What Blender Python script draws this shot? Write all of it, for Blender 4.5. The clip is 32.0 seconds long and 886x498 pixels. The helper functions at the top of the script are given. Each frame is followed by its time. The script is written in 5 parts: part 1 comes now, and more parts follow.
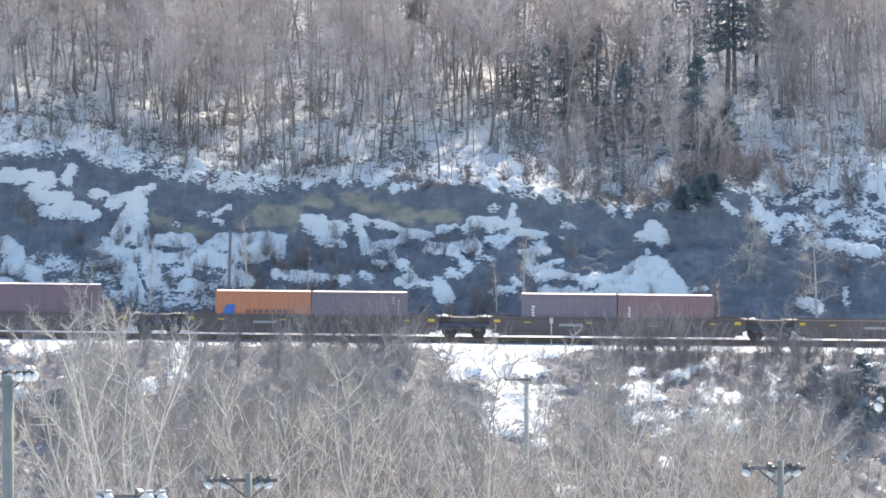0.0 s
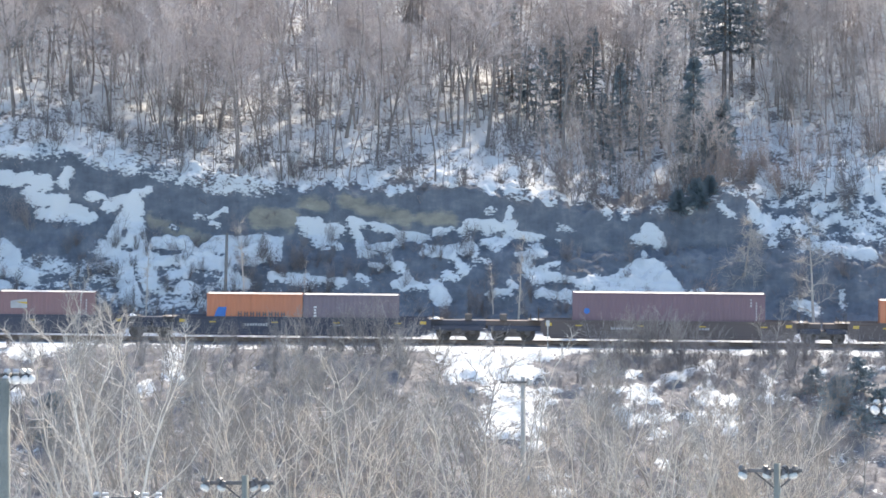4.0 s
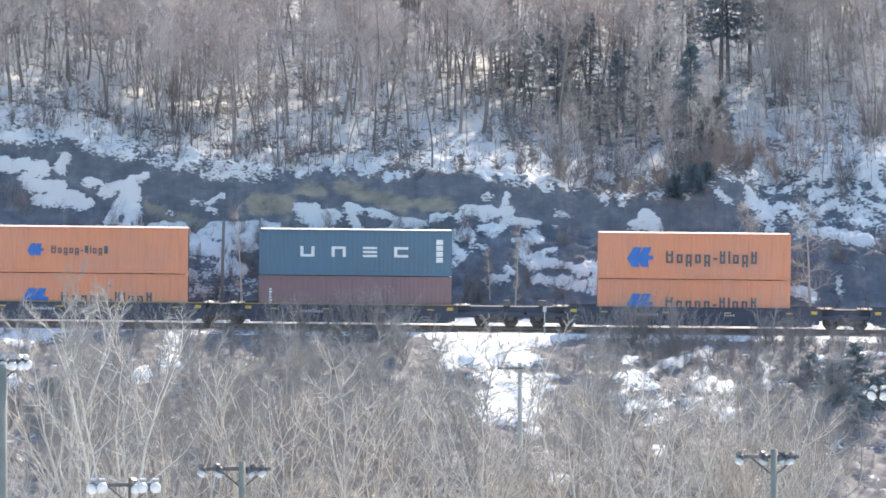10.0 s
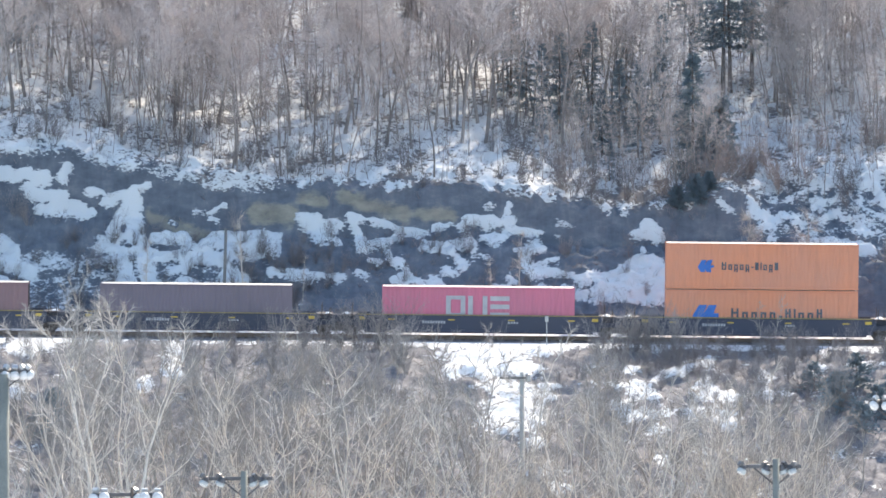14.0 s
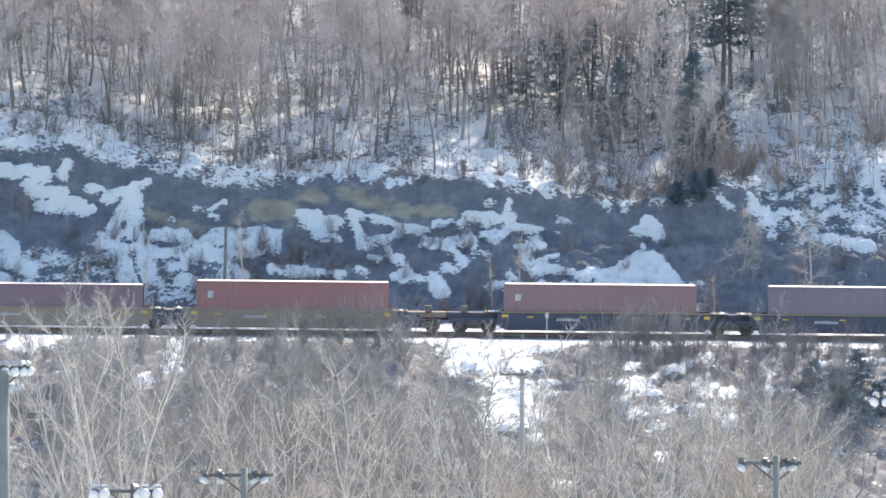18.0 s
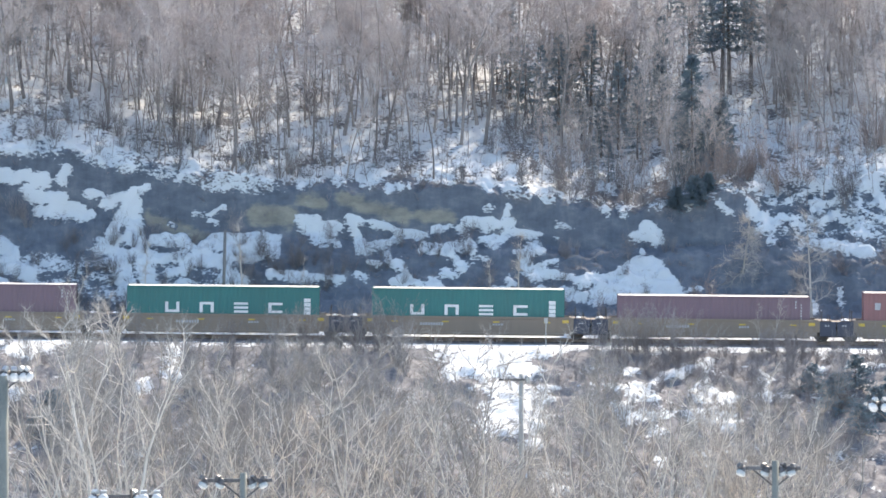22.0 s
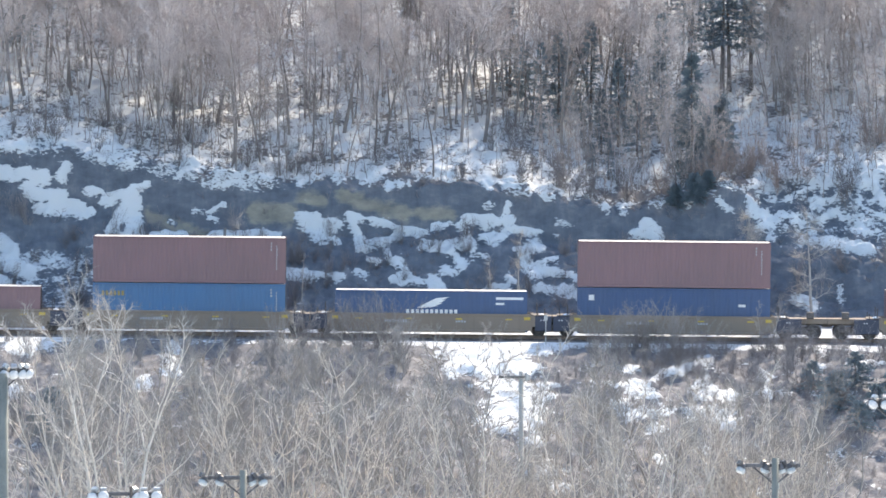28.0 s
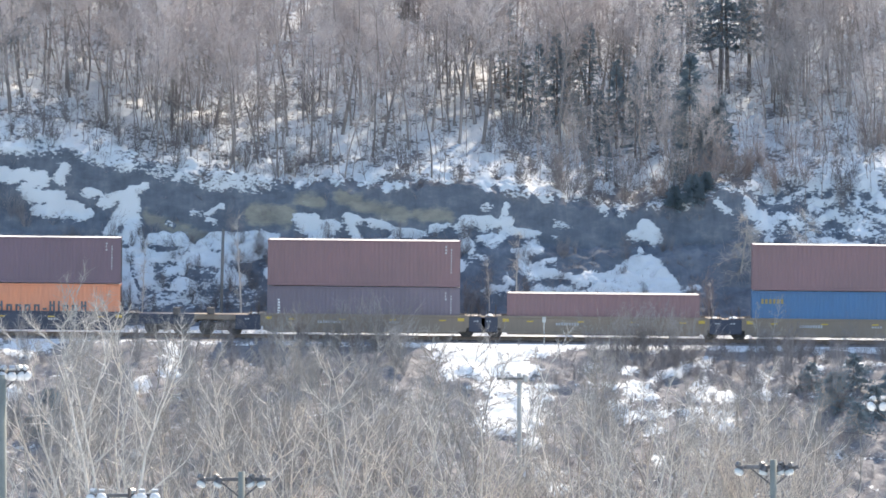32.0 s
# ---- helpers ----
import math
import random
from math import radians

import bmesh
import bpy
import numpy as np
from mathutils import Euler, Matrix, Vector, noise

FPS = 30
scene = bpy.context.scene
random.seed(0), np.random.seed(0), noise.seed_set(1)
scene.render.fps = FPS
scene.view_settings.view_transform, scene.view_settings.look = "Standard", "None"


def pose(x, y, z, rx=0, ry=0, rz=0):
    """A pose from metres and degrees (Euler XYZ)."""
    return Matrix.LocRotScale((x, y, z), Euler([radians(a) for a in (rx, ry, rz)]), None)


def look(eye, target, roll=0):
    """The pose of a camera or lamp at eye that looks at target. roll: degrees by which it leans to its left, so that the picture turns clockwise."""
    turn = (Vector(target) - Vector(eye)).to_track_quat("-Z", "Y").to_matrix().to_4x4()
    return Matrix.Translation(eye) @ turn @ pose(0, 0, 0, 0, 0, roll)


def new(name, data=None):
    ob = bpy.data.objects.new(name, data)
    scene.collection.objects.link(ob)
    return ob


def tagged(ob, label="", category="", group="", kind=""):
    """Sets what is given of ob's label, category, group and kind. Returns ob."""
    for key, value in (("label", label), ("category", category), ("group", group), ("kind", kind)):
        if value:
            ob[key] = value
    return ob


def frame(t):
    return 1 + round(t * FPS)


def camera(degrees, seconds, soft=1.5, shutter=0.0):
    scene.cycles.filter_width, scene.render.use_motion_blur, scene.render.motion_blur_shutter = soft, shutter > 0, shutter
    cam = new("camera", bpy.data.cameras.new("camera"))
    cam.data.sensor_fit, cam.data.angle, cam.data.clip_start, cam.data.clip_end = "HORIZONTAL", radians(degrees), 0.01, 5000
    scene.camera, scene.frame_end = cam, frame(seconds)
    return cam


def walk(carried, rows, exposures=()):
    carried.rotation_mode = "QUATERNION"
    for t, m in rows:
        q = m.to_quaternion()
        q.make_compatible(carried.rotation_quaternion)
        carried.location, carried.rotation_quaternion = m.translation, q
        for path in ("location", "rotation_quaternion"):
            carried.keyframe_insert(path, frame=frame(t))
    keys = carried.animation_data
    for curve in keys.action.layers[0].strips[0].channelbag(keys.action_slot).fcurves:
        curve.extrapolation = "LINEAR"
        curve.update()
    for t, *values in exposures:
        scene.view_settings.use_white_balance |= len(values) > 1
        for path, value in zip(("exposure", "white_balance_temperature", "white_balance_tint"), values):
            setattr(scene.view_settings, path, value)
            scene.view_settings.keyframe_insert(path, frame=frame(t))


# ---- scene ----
# World: x along the railway, y away from the camera across the valley, z up from the rail head.

# ---- camera: a long lens held by hand on the far side of the valley ----
LENS, EYE_Z, DIP = 6.002, 26.0, 2.254
cam = camera(LENS, 32.0, soft=1.6)
SWAY = (
    (0, 0.048, 0.069), (0.5, 0.041, 0.082), (1, 0.048, 0.089), (1.5, 0.042, 0.093), (2, 0.024, 0.089), (2.5, 0.024, 0.091),
    (3, 0.024, 0.087), (3.5, 0.024, 0.088), (5.5, 0.031, 0.083), (6, 0.035, 0.076), (6.5, 0.024, 0.036), (7, 0.023, 0.017),
    (7.5, -0.011, 0.005), (8, -0.015, 0.007), (8.5, -0.016, -0.006), (9, 0.000, 0.000), (9.5, 0.001, 0.006), (10, 0.003, -0.008),
    (10.5, 0.006, -0.046), (11, 0.024, -0.024), (11.5, 0.024, -0.001), (12, 0.023, 0.011), (12.5, 0.018, -0.001), (13, 0.009, 0.022),
    (13.5, 0.006, 0.034), (14, 0.017, 0.058), (14.5, 0.011, 0.050), (16.5, -0.017, 0.053), (17, -0.017, 0.061), (17.5, 0.000, 0.050),
    (18, 0.018, 0.034), (18.5, 0.024, 0.034), (19, 0.024, 0.024), (19.5, 0.019, 0.047), (20, 0.018, 0.053), (20.5, 0.015, 0.071),
    (21, 0.010, 0.070), (21.5, 0.017, 0.066), (22, 0.012, 0.070), (22.5, 0.022, 0.075), (23, 0.024, 0.076), (23.5, 0.028, 0.069),
    (24, 0.019, 0.064), (24.5, 0.024, 0.062), (25, 0.030, 0.058), (25.5, 0.025, 0.058), (27.5, 0.007, 0.051), (28, 0.011, 0.052),
    (28.5, 0.005, 0.060), (29, 0.007, 0.052), (29.5, 0.010, 0.059), (30, 0.017, 0.058), (30.5, 0.007, 0.054), (31, 0.011, 0.052),
    (31.5, 0.005, 0.058), (32, -0.001, 0.063),
)
walk(cam, [(t, pose(0, 0, EYE_Z, 90 - DIP + up, 0, left)) for t, left, up in SWAY],
     exposures=[(0.0, 1.67, 6800, 7), (32.0, 1.67, 6800, 7)])

# ---- light: sun behind the hill, to the right, under a clear sky ----
SUN_UP, SUN_SIDE = radians(41.5), radians(26)
world = bpy.data.worlds.new("sky")
scene.world = world
world.use_nodes = True
wn = world.node_tree
sky = wn.nodes.new("ShaderNodeTexSky")
sky.sky_type, sky.sun_disc = "NISHITA", False
sky.sun_elevation, sky.sun_rotation = SUN_UP, SUN_SIDE
sky.air_density, sky.dust_density, sky.ozone_density, sky.altitude = 1.0, 0.9, 0.5, 100
background = wn.nodes["Background"]
wn.links.new(sky.outputs[0], background.inputs[0])
background.inputs[1].default_value = 0.13
sun = new("sun", bpy.data.lights.new("sun", "SUN"))
sun.data.energy, sun.data.angle, sun.data.color = 2.8, radians(0.53), (1.0, 0.855, 0.71)
toward = Vector((math.sin(SUN_SIDE) * math.cos(SUN_UP), math.cos(SUN_SIDE) * math.cos(SUN_UP), math.sin(SUN_UP)))
sun.matrix_world = look(toward * 300 + Vector((0, 536, 0)), (0, 536, 0))


# ---- materials ----
def node_tree(name, rough=0.8, metal=0.0):
    m = bpy.data.materials.new(name)
    m.use_nodes = True
    nt = m.node_tree
    b = nt.nodes["Principled BSDF"]
    b.inputs["Roughness"].default_value, b.inputs["Metallic"].default_value = rough, metal
    return m, nt, b


def noise_node(nt, scale, detail=4.0, rough=0.6, vector=None):
    n = nt.nodes.new("ShaderNodeTexNoise")
    n.inputs["Scale"].default_value, n.inputs["Detail"].default_value = scale, detail
    n.inputs["Roughness"].default_value = rough
    if vector is not None:
        nt.links.new(vector, n.inputs["Vector"])
    return n.outputs["Fac"]


def ramp(nt, fac, stops):
    r = nt.nodes.new("ShaderNodeValToRGB")
    el = r.color_ramp.elements
    while len(el) < len(stops):
        el.new(0.5)
    for e, (p, c) in zip(el, stops):
        e.position, e.color = p, (*c, 1)
    nt.links.new(fac, r.inputs[0])
    return r.outputs[0]


def arith(nt, op, a, b):
    n = nt.nodes.new("ShaderNodeMath")
    n.operation = op
    for i, v in enumerate((a, b)):
        if isinstance(v, (int, float)):
            n.inputs[i].default_value = v
        else:
            nt.links.new(v, n.inputs[i])
    return n.outputs[0]


def mixed(nt, fac, a, b, mode="MIX"):
    n = nt.nodes.new("ShaderNodeMix")
    n.data_type, n.blend_type = "RGBA", mode
    for i, v in ((0, fac), (6, a), (7, b)):
        if isinstance(v, (int, float)):
            n.inputs[i].default_value = v
        elif isinstance(v, tuple):
            n.inputs[i].default_value = (*v, 1)
        else:
            nt.links.new(v, n.inputs[i])
    return n.outputs[2]


def bump(nt, b, height, strength=0.4, distance=0.02):
    n = nt.nodes.new("ShaderNodeBump")
    n.inputs["Strength"].default_value, n.inputs["Distance"].default_value = strength, distance
    nt.links.new(height, n.inputs["Height"])
    nt.links.new(n.outputs[0], b.inputs["Normal"])


def coords(nt):
    return nt.nodes.new("ShaderNodeTexCoord").outputs["Object"]


def plain(name, low, high, scale=2.0, rough=0.7, metal=0.0, fine=18.0, relief=0.3, spread=0.0):
    """Two-scale mottled surface; spread lets pieces differ from each other."""
    m, nt, b = node_tree(name, rough, metal)
    at = coords(nt)
    big, small = noise_node(nt, scale, 4, 0.6, at), noise_node(nt, fine, 3, 0.6, at)
    both = arith(nt, "ADD", arith(nt, "MULTIPLY", big, 0.65), arith(nt, "MULTIPLY", small, 0.35))
    col = ramp(nt, both, [(0.32, low), (0.68, high)])
    if spread:
        info = nt.nodes.new("ShaderNodeObjectInfo")
        grey = ramp(nt, info.outputs["Random"], [(0.0, (1 - spread,) * 3), (1.0, (1.0, 1.0, 1.0))])
        col = mixed(nt, 1.0, col, grey, "MULTIPLY")
    nt.links.new(col, b.inputs["Base Color"])
    bump(nt, b, small, relief, 0.02)
    return m


def painted(name, c, rust=0.25, rough=0.55):
    """Weathered container paint: faded, streaked downwards, rust near worn spots."""
    m, nt, b = node_tree(name, rough)
    at = coords(nt)
    mp = nt.nodes.new("ShaderNodeMapping")
    mp.inputs["Scale"].default_value = (2.2, 2.2, 0.25)
    nt.links.new(at, mp.inputs["Vector"])
    streak = noise_node(nt, 1.6, 5, 0.65, mp.outputs[0])
    fade = noise_node(nt, 0.35, 3, 0.5, at)
    dull = tuple(0.8 * v + 0.08 * max(c) for v in c)
    worn = tuple(0.55 * v + 0.02 for v in c)
    col = mixed(nt, ramp(nt, fade, [(0.35, (0, 0, 0)), (0.7, (1, 1, 1))]), c, dull)
    col = mixed(nt, ramp(nt, streak, [(0.5, (0, 0, 0)), (0.8, (0.4, 0.4, 0.4))]), col, worn)
    spots = noise_node(nt, 5.0, 6, 0.7, at)
    col = mixed(nt, ramp(nt, spots, [(0.66, (0, 0, 0)), (0.74, (rust, rust, rust))]), col, (0.13, 0.05, 0.025))
    nt.links.new(col, b.inputs["Base Color"])
    bump(nt, b, spots, 0.15, 0.01)
    return m


def ground_material():
    m, nt, b = node_tree("hillside_ground", 0.9)
    at = coords(nt)

    def attribute(name):
        a = nt.nodes.new("ShaderNodeAttribute")
        a.attribute_name = name
        return a.outputs["Fac"]
    stretch = nt.nodes.new("ShaderNodeMapping")
    stretch.inputs["Scale"].default_value = (0.8, 0.3, 1.5)
    nt.links.new(at, stretch.inputs["Vector"])
    n1, n2 = noise_node(nt, 0.9, 6, 0.62, stretch.outputs[0]), noise_node(nt, 4.5, 5, 0.6, stretch.outputs[0])
    n3 = noise_node(nt, 0.16, 3, 0.5, at)
    # snow lies where the cover value, broken up by noise, is above a half
    ragged = arith(nt, "ADD", arith(nt, "MULTIPLY", arith(nt, "SUBTRACT", n1, 0.5), 1.15),
                   arith(nt, "MULTIPLY", arith(nt, "SUBTRACT", n2, 0.5), 1.25))
    snow = ramp(nt, arith(nt, "ADD", attribute("cover"), ragged), [(0.44, (0, 0, 0)), (0.58, (1, 1, 1))])
    fall = nt.nodes.new("ShaderNodeMapping")
    fall.inputs["Scale"].default_value = (2.6, 0.8, 0.5)
    nt.links.new(at, fall.inputs["Vector"])
    gully = noise_node(nt, 0.9, 6, 0.65, fall.outputs[0])
    soil = ramp(nt, arith(nt, "ADD", arith(nt, "MULTIPLY", n1, 0.65), arith(nt, "MULTIPLY", gully, 0.35)), [(0.34, (0.074, 0.09, 0.116)), (0.52, (0.118, 0.136, 0.167)), (0.7, (0.205, 0.215, 0.235))])
    litter = ramp(nt, n2, [(0.3, (0.1, 0.099, 0.111)), (0.5, (0.15, 0.148, 0.16)), (0.7, (0.225, 0.221, 0.232))])
    stone = ramp(nt, n1, [(0.3, (0.165, 0.16, 0.142)), (0.7, (0.3, 0.285, 0.235))])
    ballast = ramp(nt, n2, [(0.3, (0.09, 0.08, 0.082)), (0.7, (0.22, 0.195, 0.19))])
    col = mixed(nt, attribute("litter"), soil, litter)
    slab = arith(nt, "ADD", attribute("stone"), arith(nt, "MULTIPLY", arith(nt, "SUBTRACT", n1, 0.5), 1.3))
    col = mixed(nt, ramp(nt, slab, [(0.4, (0, 0, 0)), (0.75, (1, 1, 1))]), col, stone)
    col = mixed(nt, attribute("ballast"), col, ballast)
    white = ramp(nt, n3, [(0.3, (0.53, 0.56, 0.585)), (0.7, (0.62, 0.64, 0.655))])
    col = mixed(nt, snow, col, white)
    nt.links.new(col, b.inputs["Base Color"])
    bump(nt, b, arith(nt, "ADD", n2, arith(nt, "MULTIPLY", snow, 0.6)), 0.5, 0.12)
    return m


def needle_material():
    """Blue-green needle foliage that lets part of the light through."""
    # base colour lifted and blued to stand in for distance haze
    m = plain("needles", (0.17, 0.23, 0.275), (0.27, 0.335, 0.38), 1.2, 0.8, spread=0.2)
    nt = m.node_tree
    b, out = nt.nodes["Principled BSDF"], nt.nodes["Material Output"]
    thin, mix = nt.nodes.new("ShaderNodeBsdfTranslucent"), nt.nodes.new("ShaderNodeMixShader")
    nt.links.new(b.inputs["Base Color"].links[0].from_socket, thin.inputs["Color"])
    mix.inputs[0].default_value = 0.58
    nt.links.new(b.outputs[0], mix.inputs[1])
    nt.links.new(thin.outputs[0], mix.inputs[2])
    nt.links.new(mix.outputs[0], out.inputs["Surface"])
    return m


MAT = {
    "ground": ground_material(),
    "forest_bark": plain("forest_bark", (0.23, 0.208, 0.203), (0.38, 0.345, 0.332), 1.5, 0.9, spread=0.45),
    "forest_twig": plain("forest_twig", (0.47, 0.415, 0.4), (0.64, 0.575, 0.55), 0.6, 0.9, spread=0.35),
    "pale_bark": plain("pale_bark", (0.5, 0.445, 0.395), (0.64, 0.575, 0.515), 1.5, 0.85, spread=0.3),
    "cream_bark": plain("cream_bark", (0.7, 0.63, 0.55), (0.86, 0.79, 0.705), 1.5, 0.85, spread=0.2),
    "grey_bark": plain("grey_bark", (0.34, 0.312, 0.282), (0.49, 0.452, 0.41), 1.5, 0.85, spread=0.3),
    "pale_twig": plain("pale_twig", (0.34, 0.315, 0.292), (0.5, 0.468, 0.435), 0.7, 0.9, spread=0.25),
    "shrub_twig": plain("shrub_twig", (0.18, 0.168, 0.178), (0.35, 0.325, 0.33), 0.8, 0.9, spread=0.4),
    "russet_twig": plain("russet_twig", (0.3, 0.235, 0.215), (0.46, 0.37, 0.34), 0.8, 0.9, spread=0.3),
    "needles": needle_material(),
    "conifer_bark": plain("conifer_bark", (0.1, 0.088, 0.084), (0.19, 0.165, 0.155), 2.0, 0.9),
    "old_wood": plain("old_wood", (0.36, 0.345, 0.31), (0.5, 0.48, 0.44), 1.2, 0.85, spread=0.2),
    "grey_wood": plain("grey_wood", (0.12, 0.12, 0.122), (0.2, 0.195, 0.19), 1.2, 0.85),
    "dead_wood": plain("dead_wood", (0.34, 0.32, 0.3), (0.48, 0.455, 0.43), 1.2, 0.85, spread=0.2),
    "thicket_twig": plain("thicket_twig", (0.25, 0.234, 0.232), (0.43, 0.405, 0.395), 0.8, 0.9, spread=0.35),
    "dark_wood": plain("dark_wood", (0.06, 0.05, 0.045), (0.14, 0.115, 0.1), 1.2, 0.85),
    "green_pole": plain("green_pole", (0.125, 0.135, 0.125), (0.215, 0.228, 0.208), 1.2, 0.75),
    "lamp_shell": plain("lamp_shell", (0.3, 0.31, 0.32), (0.5, 0.51, 0.52), 3.0, 0.4, 0.6),
    "lamp_dark": plain("lamp_dark", (0.05, 0.05, 0.055), (0.13, 0.13, 0.14), 3.0, 0.5, 0.3),
    "lamp_glass": plain("lamp_glass", (0.26, 0.29, 0.3), (0.42, 0.45, 0.46), 3.0, 0.12),
    "lens_white": plain("lens_white", (0.46, 0.47, 0.47), (0.6, 0.6, 0.6), 3.0, 0.25),
    "wire": plain("wire", (0.05, 0.05, 0.05), (0.1, 0.1, 0.1), 2.0, 0.6, 0.4),
    "steel": plain("steel", (0.07, 0.064, 0.066), (0.15, 0.13, 0.122), 2.5, 0.6, 0.2),
    "rail_steel": plain("rail_steel", (0.14, 0.1, 0.085), (0.27, 0.205, 0.165), 2.5, 0.55, 0.3),
    "tie": plain("tie", (0.06, 0.052, 0.048), (0.14, 0.12, 0.11), 2.0, 0.9, spread=0.4),
    "snow": plain("snow", (0.78, 0.8, 0.83), (0.88, 0.89, 0.9), 1.0, 0.7, relief=0.5),
    "white_mark": plain("white_mark", (0.6, 0.61, 0.62), (0.78, 0.78, 0.78), 2.0, 0.6),
    "grey_mark": plain("grey_mark", (0.34, 0.34, 0.36), (0.48, 0.48, 0.49), 2.0, 0.6),
    "slate_mark": plain("slate_mark", (0.06, 0.07, 0.085), (0.12, 0.13, 0.15), 2.0, 0.6),
    "blue_mark": plain("blue_mark", (0.03, 0.13, 0.42), (0.05, 0.18, 0.52), 2.0, 0.6),
    "yellow_mark": plain("yellow_mark", (0.46, 0.31, 0.05), (0.62, 0.44, 0.09), 2.0, 0.6),
    "dull_yellow": plain("dull_yellow", (0.24, 0.18, 0.07), (0.4, 0.3, 0.11), 2.0, 0.7),
    "orange": painted("orange_paint", (0.71, 0.265, 0.14)),
    "orange_dull": painted("faded_orange_paint", (0.52, 0.19, 0.1)),
    "teal": painted("slate_teal_paint", (0.085, 0.16, 0.235)),
    "green": painted("green_paint", (0.03, 0.165, 0.16)),
    "maroon": painted("maroon_paint", (0.24, 0.14, 0.15)),
    "red": painted("red_brown_paint", (0.28, 0.128, 0.13)),
    "plum": painted("plum_paint", (0.185, 0.12, 0.15)),
    "violet": painted("grey_violet_paint", (0.185, 0.15, 0.185)),
    "magenta": painted("magenta_paint", (0.56, 0.15, 0.23)),
    "blue": painted("blue_paint", (0.065, 0.165, 0.32)),
    "navy": painted("navy_paint", (0.05, 0.095, 0.205)),
    "roof": plain("pale_roof", (0.55, 0.52, 0.49), (0.78, 0.76, 0.73), 0.6, 0.5, 0.0),
    "car_navy": painted("dark_navy_car_paint", (0.05, 0.058, 0.092), 0.5, 0.6),
    "car_brown": painted("dark_brown_car_paint", (0.12, 0.095, 0.095), 0.5, 0.6),
    "car_tan": painted("tan_yellow_car_paint", (0.255, 0.2, 0.155), 0.6, 0.65),
}


# ---- mesh tools ----
class Shape:
    """Collects points and faces for one mesh."""

    def __init__(self):
        self.v, self.f = [], []

    def box(self, x0, x1, y0, y1, z0, z1):
        n = len(self.v)
        self.v += [(x0, y0, z0), (x1, y0, z0), (x1, y1, z0), (x0, y1, z0),
                   (x0, y0, z1), (x1, y0, z1), (x1, y1, z1), (x0, y1, z1)]
        self.f += [(n, n + 3, n + 2, n + 1), (n + 4, n + 5, n + 6, n + 7), (n, n + 1, n + 5, n + 4),
                   (n + 1, n + 2, n + 6, n + 5), (n + 2, n + 3, n + 7, n + 6), (n + 3, n, n + 4, n + 7)]
        return self

    def slab(self, x0, x1, y0, y1, z0, z1, c=0.02):
        """A box with chamfered long edges and ends."""
        n = len(self.v)
        ring = [(y0 + c, z0), (y1 - c, z0), (y1, z0 + c), (y1, z1 - c), (y1 - c, z1), (y0 + c, z1), (y0, z1 - c), (y0, z0 + c)]
        for x in (x0, x1):
            self.v += [(x, y, z) for y, z in ring]
        self.f += [(n + i, n + i + 8, n + (i + 1) % 8 + 8, n + (i + 1) % 8) for i in range(8)]
        self.f += [tuple(n + i for i in range(8)), tuple(n + 15 - i for i in range(8))]
        return self

    def rod(self, a, b, ra, rb=None, n=6, capped=True):
        a, b = Vector(a), Vector(b)
        rb = ra if rb is None else rb
        d = (b - a).normalized()
        s = d.cross(Vector((0.31, 0.92, 0.23)) if abs(d.y) < 0.9 else Vector((1, 0, 0))).normalized()
        u = d.cross(s)
        k = len(self.v)
        turn = [(math.cos(2 * math.pi * i / n), math.sin(2 * math.pi * i / n)) for i in range(n)]
        self.v += [tuple(a + (s * c + u * w) * ra) for c, w in turn]
        if rb <= 0:
            self.v.append(tuple(b))
            self.f += [(k + i, k + (i + 1) % n, k + n) for i in range(n)]
            return self
        self.v += [tuple(b + (s * c + u * w) * rb) for c, w in turn]
        self.f += [(k + i, k + (i + 1) % n, k + n + (i + 1) % n, k + n + i) for i in range(n)]
        if capped:
            self.f += [tuple(k + n - 1 - i for i in range(n)), tuple(k + n + i for i in range(n))]
        return self

    def lathe(self, centre, axis, rings, n=14):
        """Rings (distance along the axis, radius) round an axis."""
        c, d = Vector(centre), Vector(axis).normalized()
        s = d.cross(Vector((0, 0, 1)) if abs(d.z) < 0.9 else Vector((1, 0, 0))).normalized()
        u = d.cross(s)
        k = len(self.v)
        for h, r in rings:
            for i in range(n):
                a = 2 * math.pi * i / n
                self.v.append(tuple(c + d * h + (s * math.cos(a) + u * math.sin(a)) * r))
        for j in range(len(rings) - 1):
            for i in range(n):
                p, q = k + j * n + i, k + j * n + (i + 1) % n
                self.f.append((p, q, q + n, p + n))
        self.f += [tuple(k + n - 1 - i for i in range(n)), tuple(k + (len(rings) - 1) * n + i for i in range(n))]
        return self

    def sheet(self, outline, y, thick=0.012):
        """A flat plate in the xz plane with the given outline, front face at y - thick."""
        k, n = len(self.v), len(outline)
        self.v += [(x, y - thick, z) for x, z in outline] + [(x, y, z) for x, z in outline]
        self.f.append(tuple(range(k, k + n)))
        self.f += [(k + i, k + n + i, k + n + (i + 1) % n, k + (i + 1) % n) for i in range(n)]
        return self

    def mesh(self, name, material, smooth=False):
        me = bpy.data.meshes.new(name)
        me.from_pydata(self.v, [], self.f)
        me.materials.append(material)
        if smooth:
            me.polygons.foreach_set("use_smooth", [True] * len(me.polygons))
        me.update()
        return me


def part(name, shape, material, parent, label="", at=None, smooth=False):
    """Links a shape (or a mesh) as one mesh object under a thing or part."""
    me = shape if isinstance(shape, bpy.types.Mesh) else shape.mesh(name, MAT[material], smooth)
    ob = new(name, me)
    ob.parent = parent
    if at is not None:
        ob.matrix_basis = at
    return tagged(ob, label)


